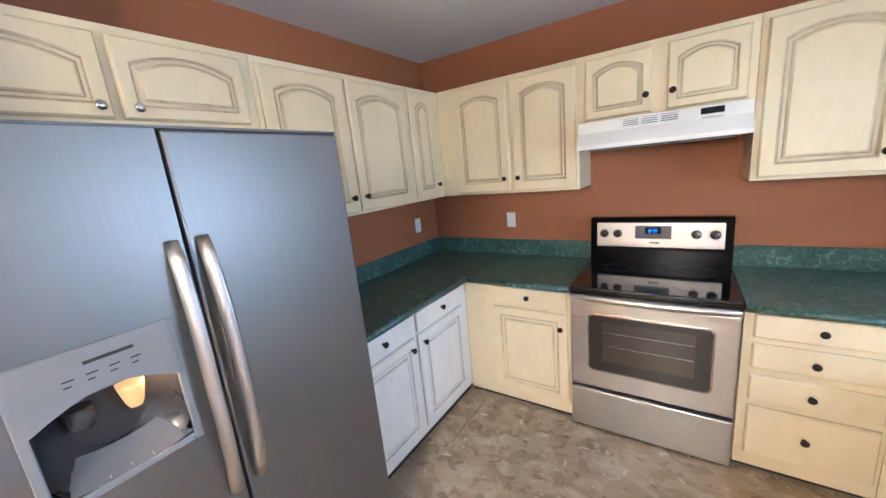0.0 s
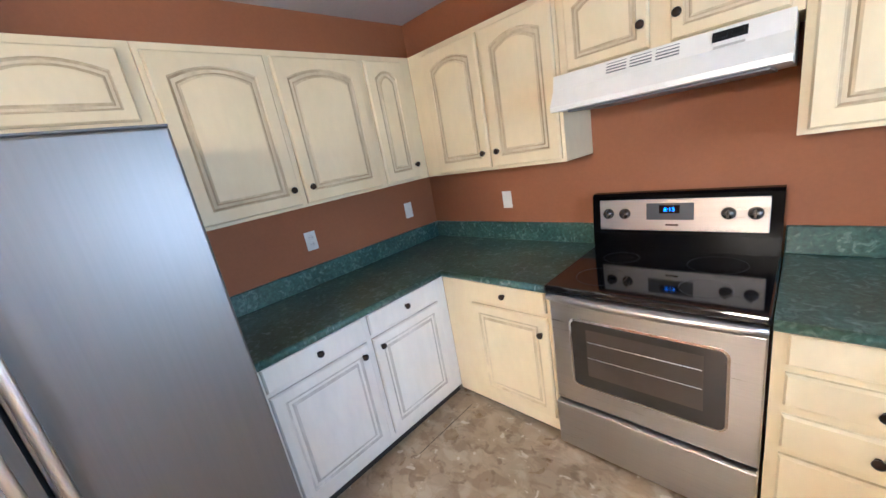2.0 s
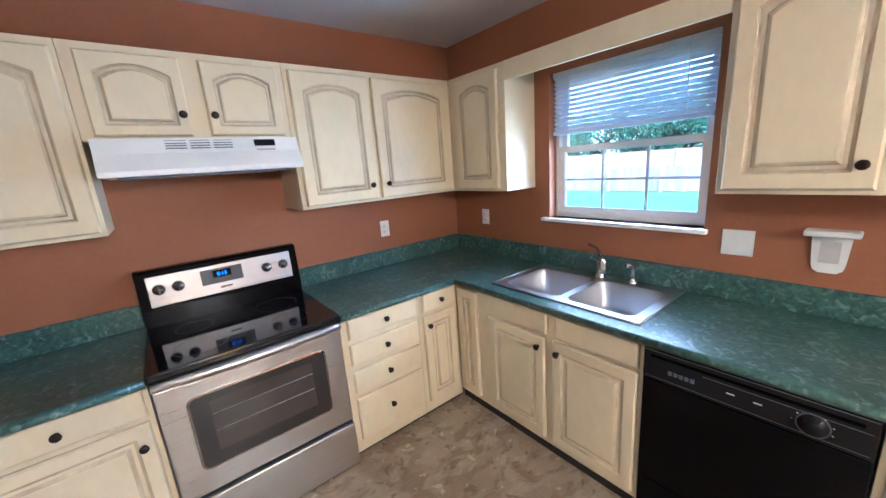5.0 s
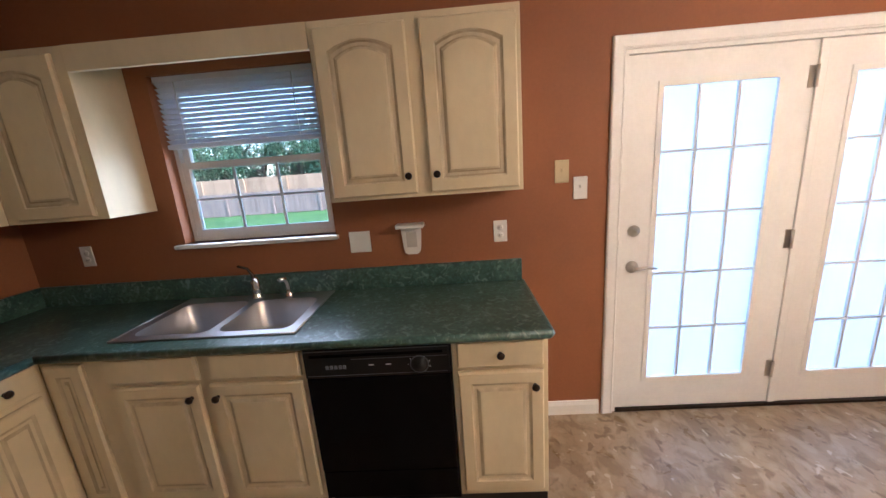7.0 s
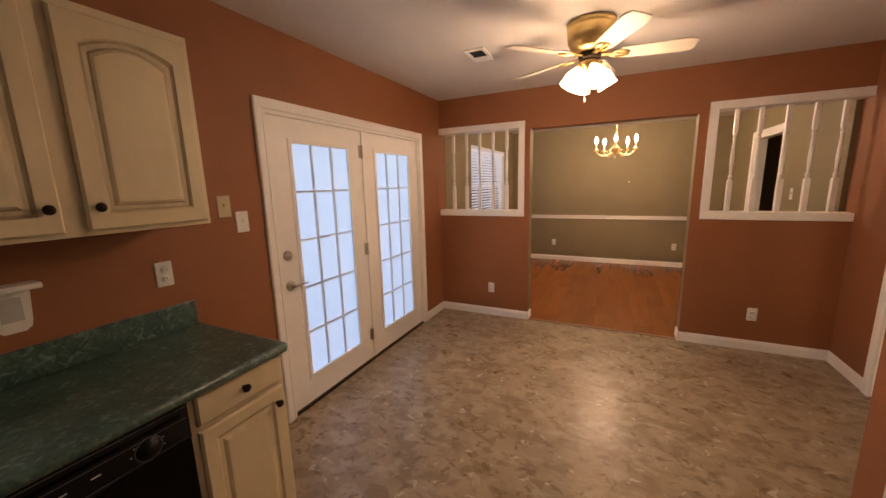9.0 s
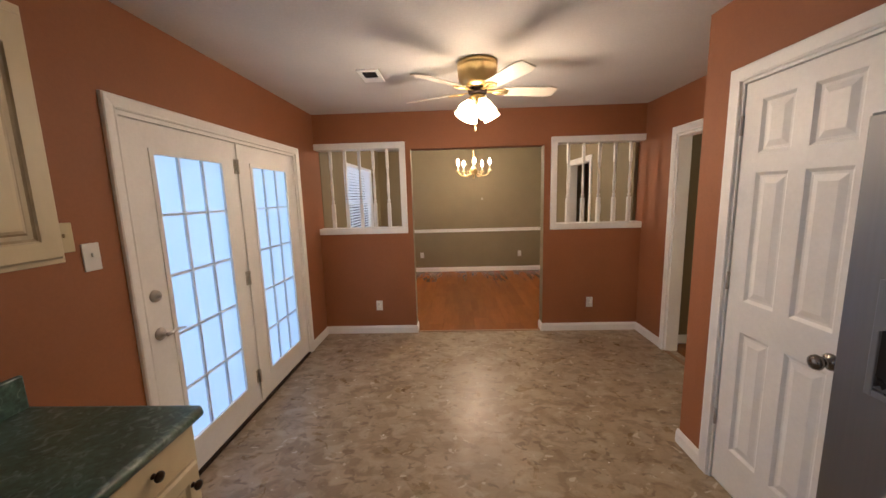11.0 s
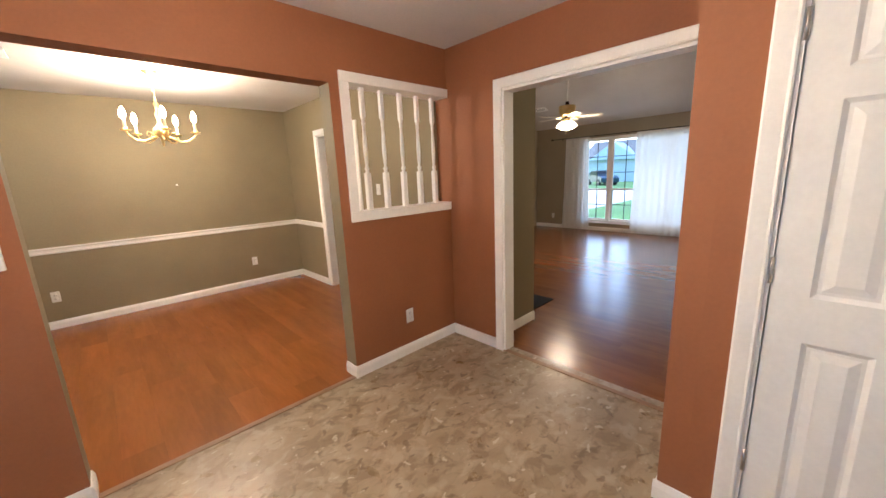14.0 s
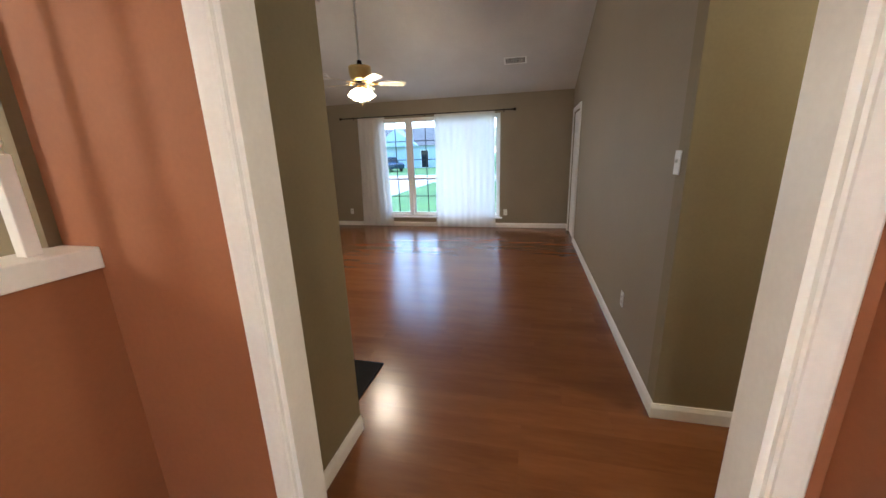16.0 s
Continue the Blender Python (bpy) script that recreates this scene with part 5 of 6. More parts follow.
    part("clock", B((x0 + 0.265, -0.0065, 0.055, x1 - 0.30, -0.0042, 0.136), bevel=0.002), CLOCKGREY, g, "dark grey clock panel", m=tilt)
    part("clock_window", B((x0 + 0.32, -0.0080, 0.086, x1 - 0.355, -0.0064, 0.126), bevel=0.001), BLACKGLASS, g, "black clock window", m=tilt)
    part("badge", B(((x0 + x1) / 2 - 0.035, -0.0048, 0.026, (x0 + x1) / 2 + 0.02, -0.0040, 0.034)), DARKNICKEL, g, "small grey badge", m=tilt)
    cu = bpy.data.curves.new("digits", "FONT")
    cu.body, cu.size, cu.align_x = "8:15", 0.028, "CENTER"
    tmp = bpy.data.objects.new("tmp", cu)
    me = bpy.data.meshes.new_from_object(tmp)
    bpy.data.objects.remove(tmp)
    me.materials.append(DISPLAY)
    ob = new("digits", me)
    ob.parent = g
    ob.matrix_basis = tilt @ pose((x0 + 0.265 + x1 - 0.30) / 2, -0.0086, 0.096, 90, 0, 0)
    tagged(ob, "blue clock digits")
    for x in (x0 + 0.085, x0 + 0.165, x1 - 0.175, x1 - 0.085):
        bm = lathe(bmesh.new(), [(0.027, 0), (0.027, 0.004), (0.023, 0.006), (0.021, 0.022), (0.018, 0.026), (0.0, 0.026)], 20, pose(0, 0, 0, 90, 0, 0))
        box(bm, -0.005, -0.034, -0.021, 0.005, -0.024, 0.021, 0.002)
        part("burner_knob", bm, DARKNICKEL, g, "round dark steel burner knob", m=tilt @ pose(x, -0.004, 0.085))
    for x, y, r in ((x0 + 0.19, yf + 0.14, 0.105), (x1 - 0.19, yf + 0.14, 0.085), (x0 + 0.19, yf + 0.40, 0.08), (x1 - 0.19, yf + 0.40, 0.105)):
        bm = bmesh.new()
        lathe(bm, [(r - 0.0015, 0), (r, 0), (r, 0.0004), (r - 0.0015, 0.0004)], 36, cap=False)
        part("burner_ring", bm, DARKGREY, top, m=pose(x, y, 0.8842))


kitchen_range()


def range_hood():
    x0, x1 = -0.515, 0.236
    t = thing("range_hood", "white enamelled range hood under the short cabinet", "range hood")
    bm = bmesh.new()
    yb, yf = NY, 2.02
    prof = [(yb, 1.76), (2.045, 1.76), (yf + 0.01, 1.70), (yf - 0.03, 1.635), (yf - 0.03, 1.615), (yb, 1.615)]
    prism(bm, prof, x0, x1, m=Matrix(((0, 1, 0, 0), (1, 0, 0, 0), (0, 0, 1, 0), (0, 0, 0, 1))))
    b = part("body", bm, WHITE, t)
    face = pose(0, 2.0365, 1.734, 0, 0, 0) @ pose(0, 0, 0, -24, 0, 0)
    for i in range(3):
        bm = bmesh.new()
        for k in range(4):
            box(bm, -0.036, -0.0012, -0.019 + 0.0115 * k, 0.036, 0.002, -0.0160 + 0.0115 * k)
        part("vent_grille", bm, GREYPL, b, "grey louvre slots", m=face @ pose(x0 + 0.26 + 0.085 * i, 0, 0))
    sw = part("switch_plate", B((-0.045, -0.0025, -0.016, 0.045, 0.002, 0.016), bevel=0.002), BLACKPL, b, "black switch plate", m=face @ pose(x1 - 0.15, 0, 0.002))
    for dx in (-0.021, 0.021):
        part("rocker_switch", B((dx - 0.015, -0.006, -0.009, dx + 0.015, -0.0024, 0.009), bevel=0.001), BLACKPL, sw, "black rocker switch")
    part("printed_strip", B((-0.04, -0.0012, -0.036, 0.04, 0.001, -0.029)), IVORYGREY, b, "grey printed strip", m=face @ pose(x1 - 0.15, 0, 0))
    part("filter", B((x0 + 0.05, yf + 0.03, 1.606, x1 - 0.05, yb - 0.06, 1.6145)), GREYPL, t, "grey mesh filter")
    return t


range_hood()


DIMGREY = mat("dim_grey_print", (0.12, 0.12, 0.125), None, 20, 0.45)


def dishwasher():
    t = thing("dishwasher", "black built-in dishwasher under the worktop", "dishwasher")
    y0, y1, xf = 0.093, 0.695, BXE - 0.022
    part("body", B((xf + 0.03, y0, 0.1, EX - 0.05, y1, CB - 0.004)), BLACKPL, t)
    part("door", B((xf, y0 + 0.003, 0.235, xf + 0.03, y1 - 0.003, 0.695), bevel=0.004), BLACK, t)
    part("lower_panel", B((xf + 0.004, y0 + 0.003, 0.09, xf + 0.03, y1 - 0.003, 0.228), bevel=0.003), BLACK, t)
    part("toe_kick", B((xf + 0.07, y0, 0.0, xf + 0.09, y1, 0.089)), BLACKPL, t)
    c = part("control_panel", B((xf - 0.004, y0 + 0.003, 0.70, xf + 0.03, y1 - 0.003, CB - 0.006), bevel=0.004), BLACKPL, t)
    part("handle_slot", B((xf - 0.007, y0 + 0.03, 0.795, xf - 0.003, y1 - 0.03, 0.806), bevel=0.001), BLACK, c)
    part("trim_line", B((xf - 0.0052, y0 + 0.012, 0.7815, xf - 0.0042, y1 - 0.20, 0.7835)), DIMGREY, c)
    part("trim_line", B((xf - 0.0052, y0 + 0.012, 0.7115, xf - 0.0042, y1 - 0.012, 0.7135)), DIMGREY, c)
    part("top_edge", B((xf - 0.0065, y0 + 0.006, CB - 0.0125, xf - 0.0042, y1 - 0.006, CB - 0.0095)), DIMGREY, c)
    part("dial_ring", lathe(bmesh.new(), [(0.0385, 0.0), (0.0385, 0.0016), (0.0352, 0.0016), (0.0352, 0.0)], 24, pose(xf - 0.0042, y0 + 0.125, 0.748, 0, -90, 0)), DIMGREY, c)
    part("dial", lathe(bmesh.new(), [(0.034, 0), (0.034, 0.003), (0.026, 0.004), (0.024, 0.018), (0.0, 0.019)], 22, pose(xf - 0.004, y0 + 0.125, 0.748, 0, -90, 0)), BLACKPL, c)
    for i in range(7):
        a = math.radians(40 * i)
        yy, zz = y0 + 0.126 + 0.045 * math.cos(a), 0.7485 + 0.036 * math.sin(a)
        part("dial_mark", B((xf - 0.005, yy - 0.002, zz - 0.0015, xf - 0.0042, yy + 0.002, zz + 0.0015)), WHITE, c)
    for yy in (0.24, 0.31):
        part("button_mark", B((xf - 0.005, y0 + yy, 0.752, xf - 0.0042, y0 + yy + 0.022, 0.756)), WHITE, c)
    bm = bmesh.new()
    for i in range(5):
        box(bm, xf - 0.007, y1 - 0.105 - 0.018 * i, 0.742, xf - 0.003, y1 - 0.092 - 0.018 * i, 0.758, 0.001)
    part("button_row", bm, GREYPL, c, "grey push buttons")


dishwasher()


def sink():
    t = thing("kitchen_sink", "double-bowl stainless steel sink set in the worktop", "sink")
    x0, x1, y0, y1 = 1.085, 1.597, 0.745, 1.575
    zt = CT + 0.003
    bowls = ((1.13, 1.505, 0.79, 1.125), (1.13, 1.505, 1.165, 1.52))
    bm = bmesh.new()
    xs, ys = [x0, 1.13, 1.505, x1], [y0, 0.79, 1.125, 1.165, 1.52, y1]
    for a, b in zip(xs, xs[1:]):
        for c, d in zip(ys, ys[1:]):
            if not any(a >= q[0] and b <= q[1] and c >= q[2] and d <= q[3] for q in bowls):
                box(bm, a, c, zt - 0.002, b, d, zt + 0.003)
    part("rim", bm, SINK, t)
    tube_bm = bmesh.new()
    tube(tube_bm, [(x0, y0, zt + 0.001), (x0, y1, zt + 0.001)], 0.005, 8)
    tube(tube_bm, [(x0, y0, zt + 0.001), (x1, y0, zt + 0.001)], 0.005, 8)
    tube(tube_bm, [(x0, y1, zt + 0.001), (x1, y1, zt + 0.001)], 0.005, 8)
    part("rolled_edge", tube_bm, SINK, t)
    for a, b, c, d in bowls:
        bm = bmesh.new()
        rings = []
        for ins, z in ((0, zt + 0.002), (0.008, zt - 0.02), (0.016, zt - 0.13), (0.03, zt - 0.155), (0.055, zt - 0.16)):
            pts = []
            r = 0.05
            for cx, cy, s in ((b - ins - r, d - ins - r, 0), (a + ins + r, d - ins - r, 90), (a + ins + r, c + ins + r, 180), (b - ins - r, c + ins + r, 270)):
                for k in range(5):
                    an = math.radians(s + 22.5 * k)
                    pts.append(bm.verts.new((cx + r * math.cos(an), cy + r * math.sin(an), z)))
            rings.append(pts)
        for p, q in zip(rings, rings[1:]):
            for i in range(len(p)):
                bm.faces.new((p[i], p[(i + 1) % len(p)], q[(i + 1) % len(q)], q[i])).smooth = True
        bm.faces.new(rings[-1])
        for cx, cy in ((a, c), (b, c), (a, d), (b, d)):
            sx, sy = (1 if cx == a else -1), (1 if cy == c else -1)
            fan = [bm.verts.new((cx, cy, zt + 0.002))] + [bm.verts.new((cx + sx * 0.05 * (1 - math.sin(math.radians(q))), cy + sy * 0.05 * (1 - math.cos(math.radians(q))), zt + 0.002)) for q in (0, 22.5, 45, 67.5, 90)]
            bm.faces.new(fan)
        bw = part("bowl", bm, SINK, t)
        part("drain", lathe(bmesh.new(), [(0.042, 0), (0.042, 0.003), (0.03, 0.004), (0.026, 0.001), (0.0, 0.001)], 20, pose((a + b) / 2, (c + d) / 2, zt - 0.16)), CHROME, bw)


sink()
f = thing("kitchen_faucet", "chrome single-lever faucet behind the sink", "faucet", pose(1.55, 1.16, CT + 0.006))
part("base", lathe(bmesh.new(), [(0.030, 0), (0.030, 0.006), (0.024, 0.015), (0.023, 0.085), (0.019, 0.098), (0.0, 0.10)], 18), CHROME, f)
part("spout", tube(bmesh.new(), [(-0.005, -0.005, 0.085), (-0.03, -0.022, 0.112), (-0.065, -0.045, 0.124), (-0.10, -0.066, 0.116), (-0.118, -0.076, 0.088), (-0.120, -0.077, 0.066)], [0.016, 0.016, 0.016, 0.017, 0.019, 0.018], 12), CHROME, f)
part("lever", tube(bmesh.new(), [(0, 0, 0.095), (0.006, 0.008, 0.13), (0.004, 0.03, 0.168), (-0.004, 0.075, 0.186)], [0.016, 0.012, 0.010, 0.009], 10, flat=0.7), DARKNICKEL, f, "dark nickel lever")
s = thing("side_sprayer", "chrome pull-out sprayer beside the faucet", "sprayer", pose(1.55, 0.98, CT + 0.006))
part("collar", lathe(bmesh.new(), [(0.022, 0), (0.022, 0.006), (0.014, 0.02), (0.012, 0.03)], 16), CHROME, s)
part("head", tube(bmesh.new(), [(0, 0, 0.025), (0, 0, 0.075), (-0.012, 0.004, 0.10), (-0.05, 0.02, 0.108)], [0.011, 0.012, 0.013, 0.012], 10), CHROME, s)


# ---- plates on the walls ----
def plate(kind, m, label, material=WHITE):
    """Outlet, switch or blank wall plate; local front towards -y."""
    t = thing({"outlet": "wall_outlet", "switch": "light_switch", "blank": "blank_plate", "wide": "blank_plate"}[kind], label, {"outlet": "outlet", "switch": "switch", "blank": "plate", "wide": "plate"}[kind], m, "wall plates")
    w = 0.058 if kind == "wide" else 0.036
    part("cover", B((-w, -0.006, -0.058, w, 0, 0.058), bevel=0.003), material, t)
    if kind == "outlet":
        for z in (-0.02, 0.02):
            r = part("receptacle", lathe(bmesh.new(), [(0.0165, 0), (0.0165, 0.003), (0.0, 0.003)], 16, pose(0, -0.0055, z, 90, 0, 0)), material, t)
            part("slot_pair", B((-0.008, -0.0092, z - 0.005, -0.006, -0.0084, z + 0.005), (0.006, -0.0092, z - 0.004, 0.008, -0.0084, z + 0.004)), DARK, r)
    elif kind == "switch":
        part("toggle", B((-0.005, -0.016, 0.0, 0.005, -0.005, 0.016), bevel=0.002), material, t)
    return t


OL = "white duplex outlet on the terracotta wall"
for x, k in ((-1.14, "blank"), (0.915, "outlet")):
    plate(k, north(x, NY, 1.148), OL if k == "outlet" else "white wall plate above the backsplash")
for y, k in ((1.40, "outlet"), (2.21, "switch")):
    plate(k, west(WX, y, 1.15), OL if k == "outlet" else "white light switch above the backsplash")
plate("outlet", eastern(EX, 2.14, 1.158), OL)
plate("wide", eastern(EX, 0.57, 1.14), "white double blank plate above the worktop")
plate("outlet", eastern(EX, -0.195, 1.15), OL)
plate("switch", eastern(EX, -0.52, 1.44), "yellowed plate with a small button", IVORY)
plate("switch", eastern(EX, -0.615, 1.35), "white light switch beside the french doors")
for x in (1.0, -1.385):
    plate("outlet", pose(x, SY, 0.33, 0, 0, 180), "white duplex outlet low on the half wall")
plate("switch", pose(-1.40, PY, 1.37, 0, 0, 0), "white light switch on the closet's side wall")
for x in (-1.2, 0.8):
    plate("outlet", pose(x, DY, 0.35, 0, 0, 180), "white duplex outlet low on the olive wall")
plate("switch", west(DWX, -4.2, 1.335), "white light switch beside the dark doorway")
plate("switch", pose(-3.16, LY, 1.38), "white light switch on the living room wall")
plate("outlet", pose(-3.88, LY, 0.36), "white duplex outlet low on the taupe wall")
for y in (-5.62, -2.35):
    plate("outlet", pose(LX, y, 0.30, 0, 0, 90), "white duplex outlet beside the curtain")
h = thing("outlet_shelf", "small white plastic shelf holder on the wall", "holder", eastern(EX, 0.285, 1.15))
part("back_plate", prism(bmesh.new(), [(-0.026, -0.095), (0.026, -0.095), (0.042, -0.082), (0.047, -0.06), (0.056, 0.07), (-0.056, 0.07), (-0.047, -0.06), (-0.042, -0.082)], -0.014, 0), WHITE, h)
part("shelf", B((-0.075, -0.07, 0.055, 0.075, -0.0, 0.078), bevel=0.006), WHITE, h)
# flat grey patch: shade of a hollow painted on, nothing is cut in
part("niche", B((-0.028, -0.0155, -0.055, 0.028, -0.0142, 0.03)), IVORYGREY, h)

# ---- lamps and fans ----
def ceiling_fan(name, label, m, drop, spin, blade_mat, shade_tilt=31):
    """Brass fan with five blades and four tulip shades; the origin is where it meets the ceiling."""
    t = thing(name, label, "ceiling fan", m)
    if drop > 0.05:
        part("canopy", lathe(bmesh.new(), [(0.065, 0.0), (0.065, -0.015), (0.045, -0.06), (0.018, -0.075)], 22), BRONZE, t)
        part("downrod", tube(bmesh.new(), [(0, 0, -0.06), (0, 0, 0.05 - drop)], 0.011, 10), TRIM, t, "white downrod")
        part("coupling", lathe(bmesh.new(), [(0.014, 0.07 - drop), (0.03, 0.06 - drop), (0.03, 0.01 - drop), (0.05, -drop)], 14), BRONZE, t, "dark coupling")
    z = -drop
    part("motor_housing", lathe(bmesh.new(), [(0.10, z), (0.135, z - 0.004), (0.138, z - 0.03), (0.132, z - 0.036), (0.136, z - 0.042), (0.130, z - 0.105), (0.115, z - 0.14), (0.10, z - 0.163), (0.06, z - 0.172)], 32), BRASS, t)
    zb = z - 0.195
    part("flywheel", lathe(bmesh.new(), [(0.062, zb + 0.025), (0.066, zb + 0.01), (0.062, zb - 0.012), (0.03, zb - 0.016)], 24), BRONZE, t)
    bm = bmesh.new()
    r0, r1 = 0.17, 0.555
    side = []
    for i in range(9):
        u = i / 8
        r = r0 + (r1 - r0) * u
        wd = 0.052 + 0.014 * u
        if i == 8:
            wd = 0.046
        side.append((r, wd))
    outline = [(r, -wd) for r, wd in side] + [(r, wd) for r, wd in reversed(side)]
    a = [bm.verts.new((x, y, 0.0)) for x, y in outline]
    b = [bm.verts.new((x, y, 0.006)) for x, y in outline]
    for i in range(len(a)):
        j = (i + 1) % len(a)
        bm.faces.new((a[i], a[j], b[j], b[i]))
    bm.faces.new(a[::-1]), bm.faces.new(b)
    blade = mesh_of("blade", bm, blade_mat)
    bm = bmesh.new()
    box(bm, 0.055, -0.014, -0.004, 0.12, 0.014, 0.003, 0.002)
    for s in (-1, 1):
        tube(bm, [(0.11, s * 0.006, -0.002), (0.145, s * 0.03, -0.004), (0.18, s * 0.032, -0.004), (0.215, s * 0.012, -0.003)], 0.006, 8)
    tube(bm, [(0.11, 0, -0.003), (0.215, 0, -0.003)], 0.007, 8)
    iron = mesh_of("blade_iron", bm, BRASS)
    for k in range(5):
        m2 = pose(0, 0, zb + 0.004, 0, 0, spin + 72 * k) @ pose(0, 0, 0, -13, 0, 0)
        ob = new("blade", blade)
        ob.parent, ob.matrix_basis = t, m2
        ir = new("blade_iron", iron)
        ir.parent, ir.matrix_basis = t, m2
    part("light_kit", lathe(bmesh.new(), [(0.03, zb - 0.014), (0.052, zb - 0.025), (0.055, zb - 0.05), (0.038, zb - 0.065), (0.045, zb - 0.08), (0.03, zb - 0.105), (0.012, zb - 0.115), (0.0, zb - 0.118)], 24), BRASS, t)
    for k in range(4):
        m2 = pose(0, 0, zb - 0.05, 0, 0, spin - 17 + 90 * k) @ pose(0.05, 0, 0, 0, 180 - shade_tilt, 0)
        part("arm", tube(bmesh.new(), [(-0.02, 0, 0.0), (0.0, 0, 0.012), (0.0, 0, 0.03)], 0.012, 8), BRASS, t, m=m2)
        bm = bmesh.new()
        lathe(bm, [(0.024, 0.02), (0.030, 0.03), (0.050, 0.065), (0.058, 0.095), (0.056, 0.12), (0.064, 0.145), (0.061, 0.145), (0.053, 0.12), (0.055, 0.095), (0.047, 0.066), (0.027, 0.032)], 20, cap=False)
        part("shade", bm, SHADE, t, "glowing frosted tulip shade", m=m2 @ Matrix.Scale(0.95, 4))
    part("pull_chain", tube(bmesh.new(), [(0.02, 0.01, zb - 0.11), (0.02, 0.01, zb - 0.235)], 0.0022, 6), BRASS, t)
    part("pull_fob", lathe(bmesh.new(), [(0.002, 0), (0.007, 0.008), (0.007, 0.02), (0.002, 0.028)], 10, pose(0.02, 0.01, zb - 0.262)), BRASS, t)
    return t


FX, FY = -0.062, -1.80
ceiling_fan("ceiling_fan", "polished brass ceiling fan with cream blades and four lit shades", pose(FX, FY, CZ), 0.0, 45, BLADE)
lamp("fan_light", "POINT", pose(FX, FY, CZ - 0.43), FAN_W, (1.0, 0.74, 0.48), size=0.19)
HX, HY = -2.5, 0.15
HZ = RZ - slope * (HX - RX)
hl = thing("ceiling_light", "lit frosted glass dome light on the hall ceiling", "ceiling light", pose(HX, HY, HZ))
part("collar", lathe(bmesh.new(), [(0.13, 0.03), (0.13, -0.045), (0.115, -0.05), (0.0, -0.05)], 28), BRASS, hl)
part("dome", lathe(bmesh.new(), [(0.118, -0.05), (0.105, -0.085), (0.075, -0.11), (0.035, -0.125), (0.0, -0.128)], 28, cap=False), SHADE, hl)
lamp("hall_light", "POINT", pose(HX, HY, HZ - 0.24), HALL_W, (1.0, 0.76, 0.42), size=0.09)
LFX, LFY = -5.28, -3.82
lzc = RZ - slope * abs(LFX - RX)
ceiling_fan("ceiling_fan", "brass ceiling fan on a downrod with pale blades and lit shades", pose(LFX, LFY, lzc) @ Matrix.Scale(0.93, 4), (lzc - 2.44) / 0.93, 47, BLADE)
lamp("living_fan_light", "POINT", pose(LFX, LFY, 2.09), LIVING_W, (1.0, 0.72, 0.43), size=0.13)


def chandelier():
    t = thing("chandelier", "polished brass five-arm chandelier with lit candle bulbs", "chandelier", pose(-0.21, -5.1, CZ))
    part("canopy", lathe(bmesh.new(), [(0.062, 0), (0.060, -0.012), (0.03, -0.032), (0.008, -0.04)], 24), BRASS, t)
    bm = bmesh.new()
    for i in range(5):
        z = -0.045 - 0.038 * i
        pts = [(0.009 * math.cos(a) * (1 if i % 2 else 0), 0.009 * math.cos(a) * (0 if i % 2 else 1), z + 0.022 * math.sin(a)) for a in [2 * math.pi * k / 12 for k in range(13)]]
        tube(bm, pts, 0.0025, 6)
    part("chain", bm, BRASS, t)
    part("column", lathe(bmesh.new(), [(0.004, -0.22), (0.012, -0.23), (0.008, -0.25), (0.022, -0.27), (0.014, -0.30), (0.012, -0.33), (0.028, -0.36), (0.016, -0.39), (0.014, -0.43), (0.032, -0.46), (0.054, -0.485), (0.060, -0.512), (0.044, -0.543), (0.014, -0.555), (0.020, -0.575), (0.010, -0.60), (0.014, -0.615), (0.0, -0.64)], 24), BRASS, t)
    for k in range(5):
        m = pose(0, 0, -0.065, 0, 0, 18 + 72 * k)
        pts = [(0.03, 0, -0.475), (0.08, 0, -0.505), (0.14, 0, -0.53), (0.20, 0, -0.525), (0.245, 0, -0.49), (0.262, 0, -0.455)]
        bm = tube(bmesh.new(), pts, 0.0075, 10)
        tube(bm, [(0.05, 0, -0.485), (0.075, 0, -0.455), (0.105, 0, -0.45), (0.115, 0, -0.475), (0.10, 0, -0.485)], 0.004, 8)
        a = part("arm", bm, BRASS, t, m=m)
        part("drip_pan", lathe(bmesh.new(), [(0.008, -0.46), (0.034, -0.452), (0.040, -0.446), (0.016, -0.444), (0.014, -0.425)], 18, pose(0.262, 0, 0)), BRASS, a)
        part("candle_sleeve", lathe(bmesh.new(), [(0.0115, -0.43), (0.0115, -0.36), (0.008, -0.358)], 14, pose(0.262, 0, 0)), CANDLE, a, "cream candle sleeve")
        part("bulb", lathe(bmesh.new(), [(0.009, -0.358), (0.019, -0.340), (0.023, -0.318), (0.016, -0.288), (0.006, -0.266), (0.0, -0.260)], 14, pose(0.262, 0, 0)), BULB, a, "glowing candle bulb")
    return t


chandelier()
lamp("chandelier_light", "POINT", pose(-0.21, -5.1, CZ - 0.26), CHAND_W, (1.0, 0.74, 0.48), size=0.09)


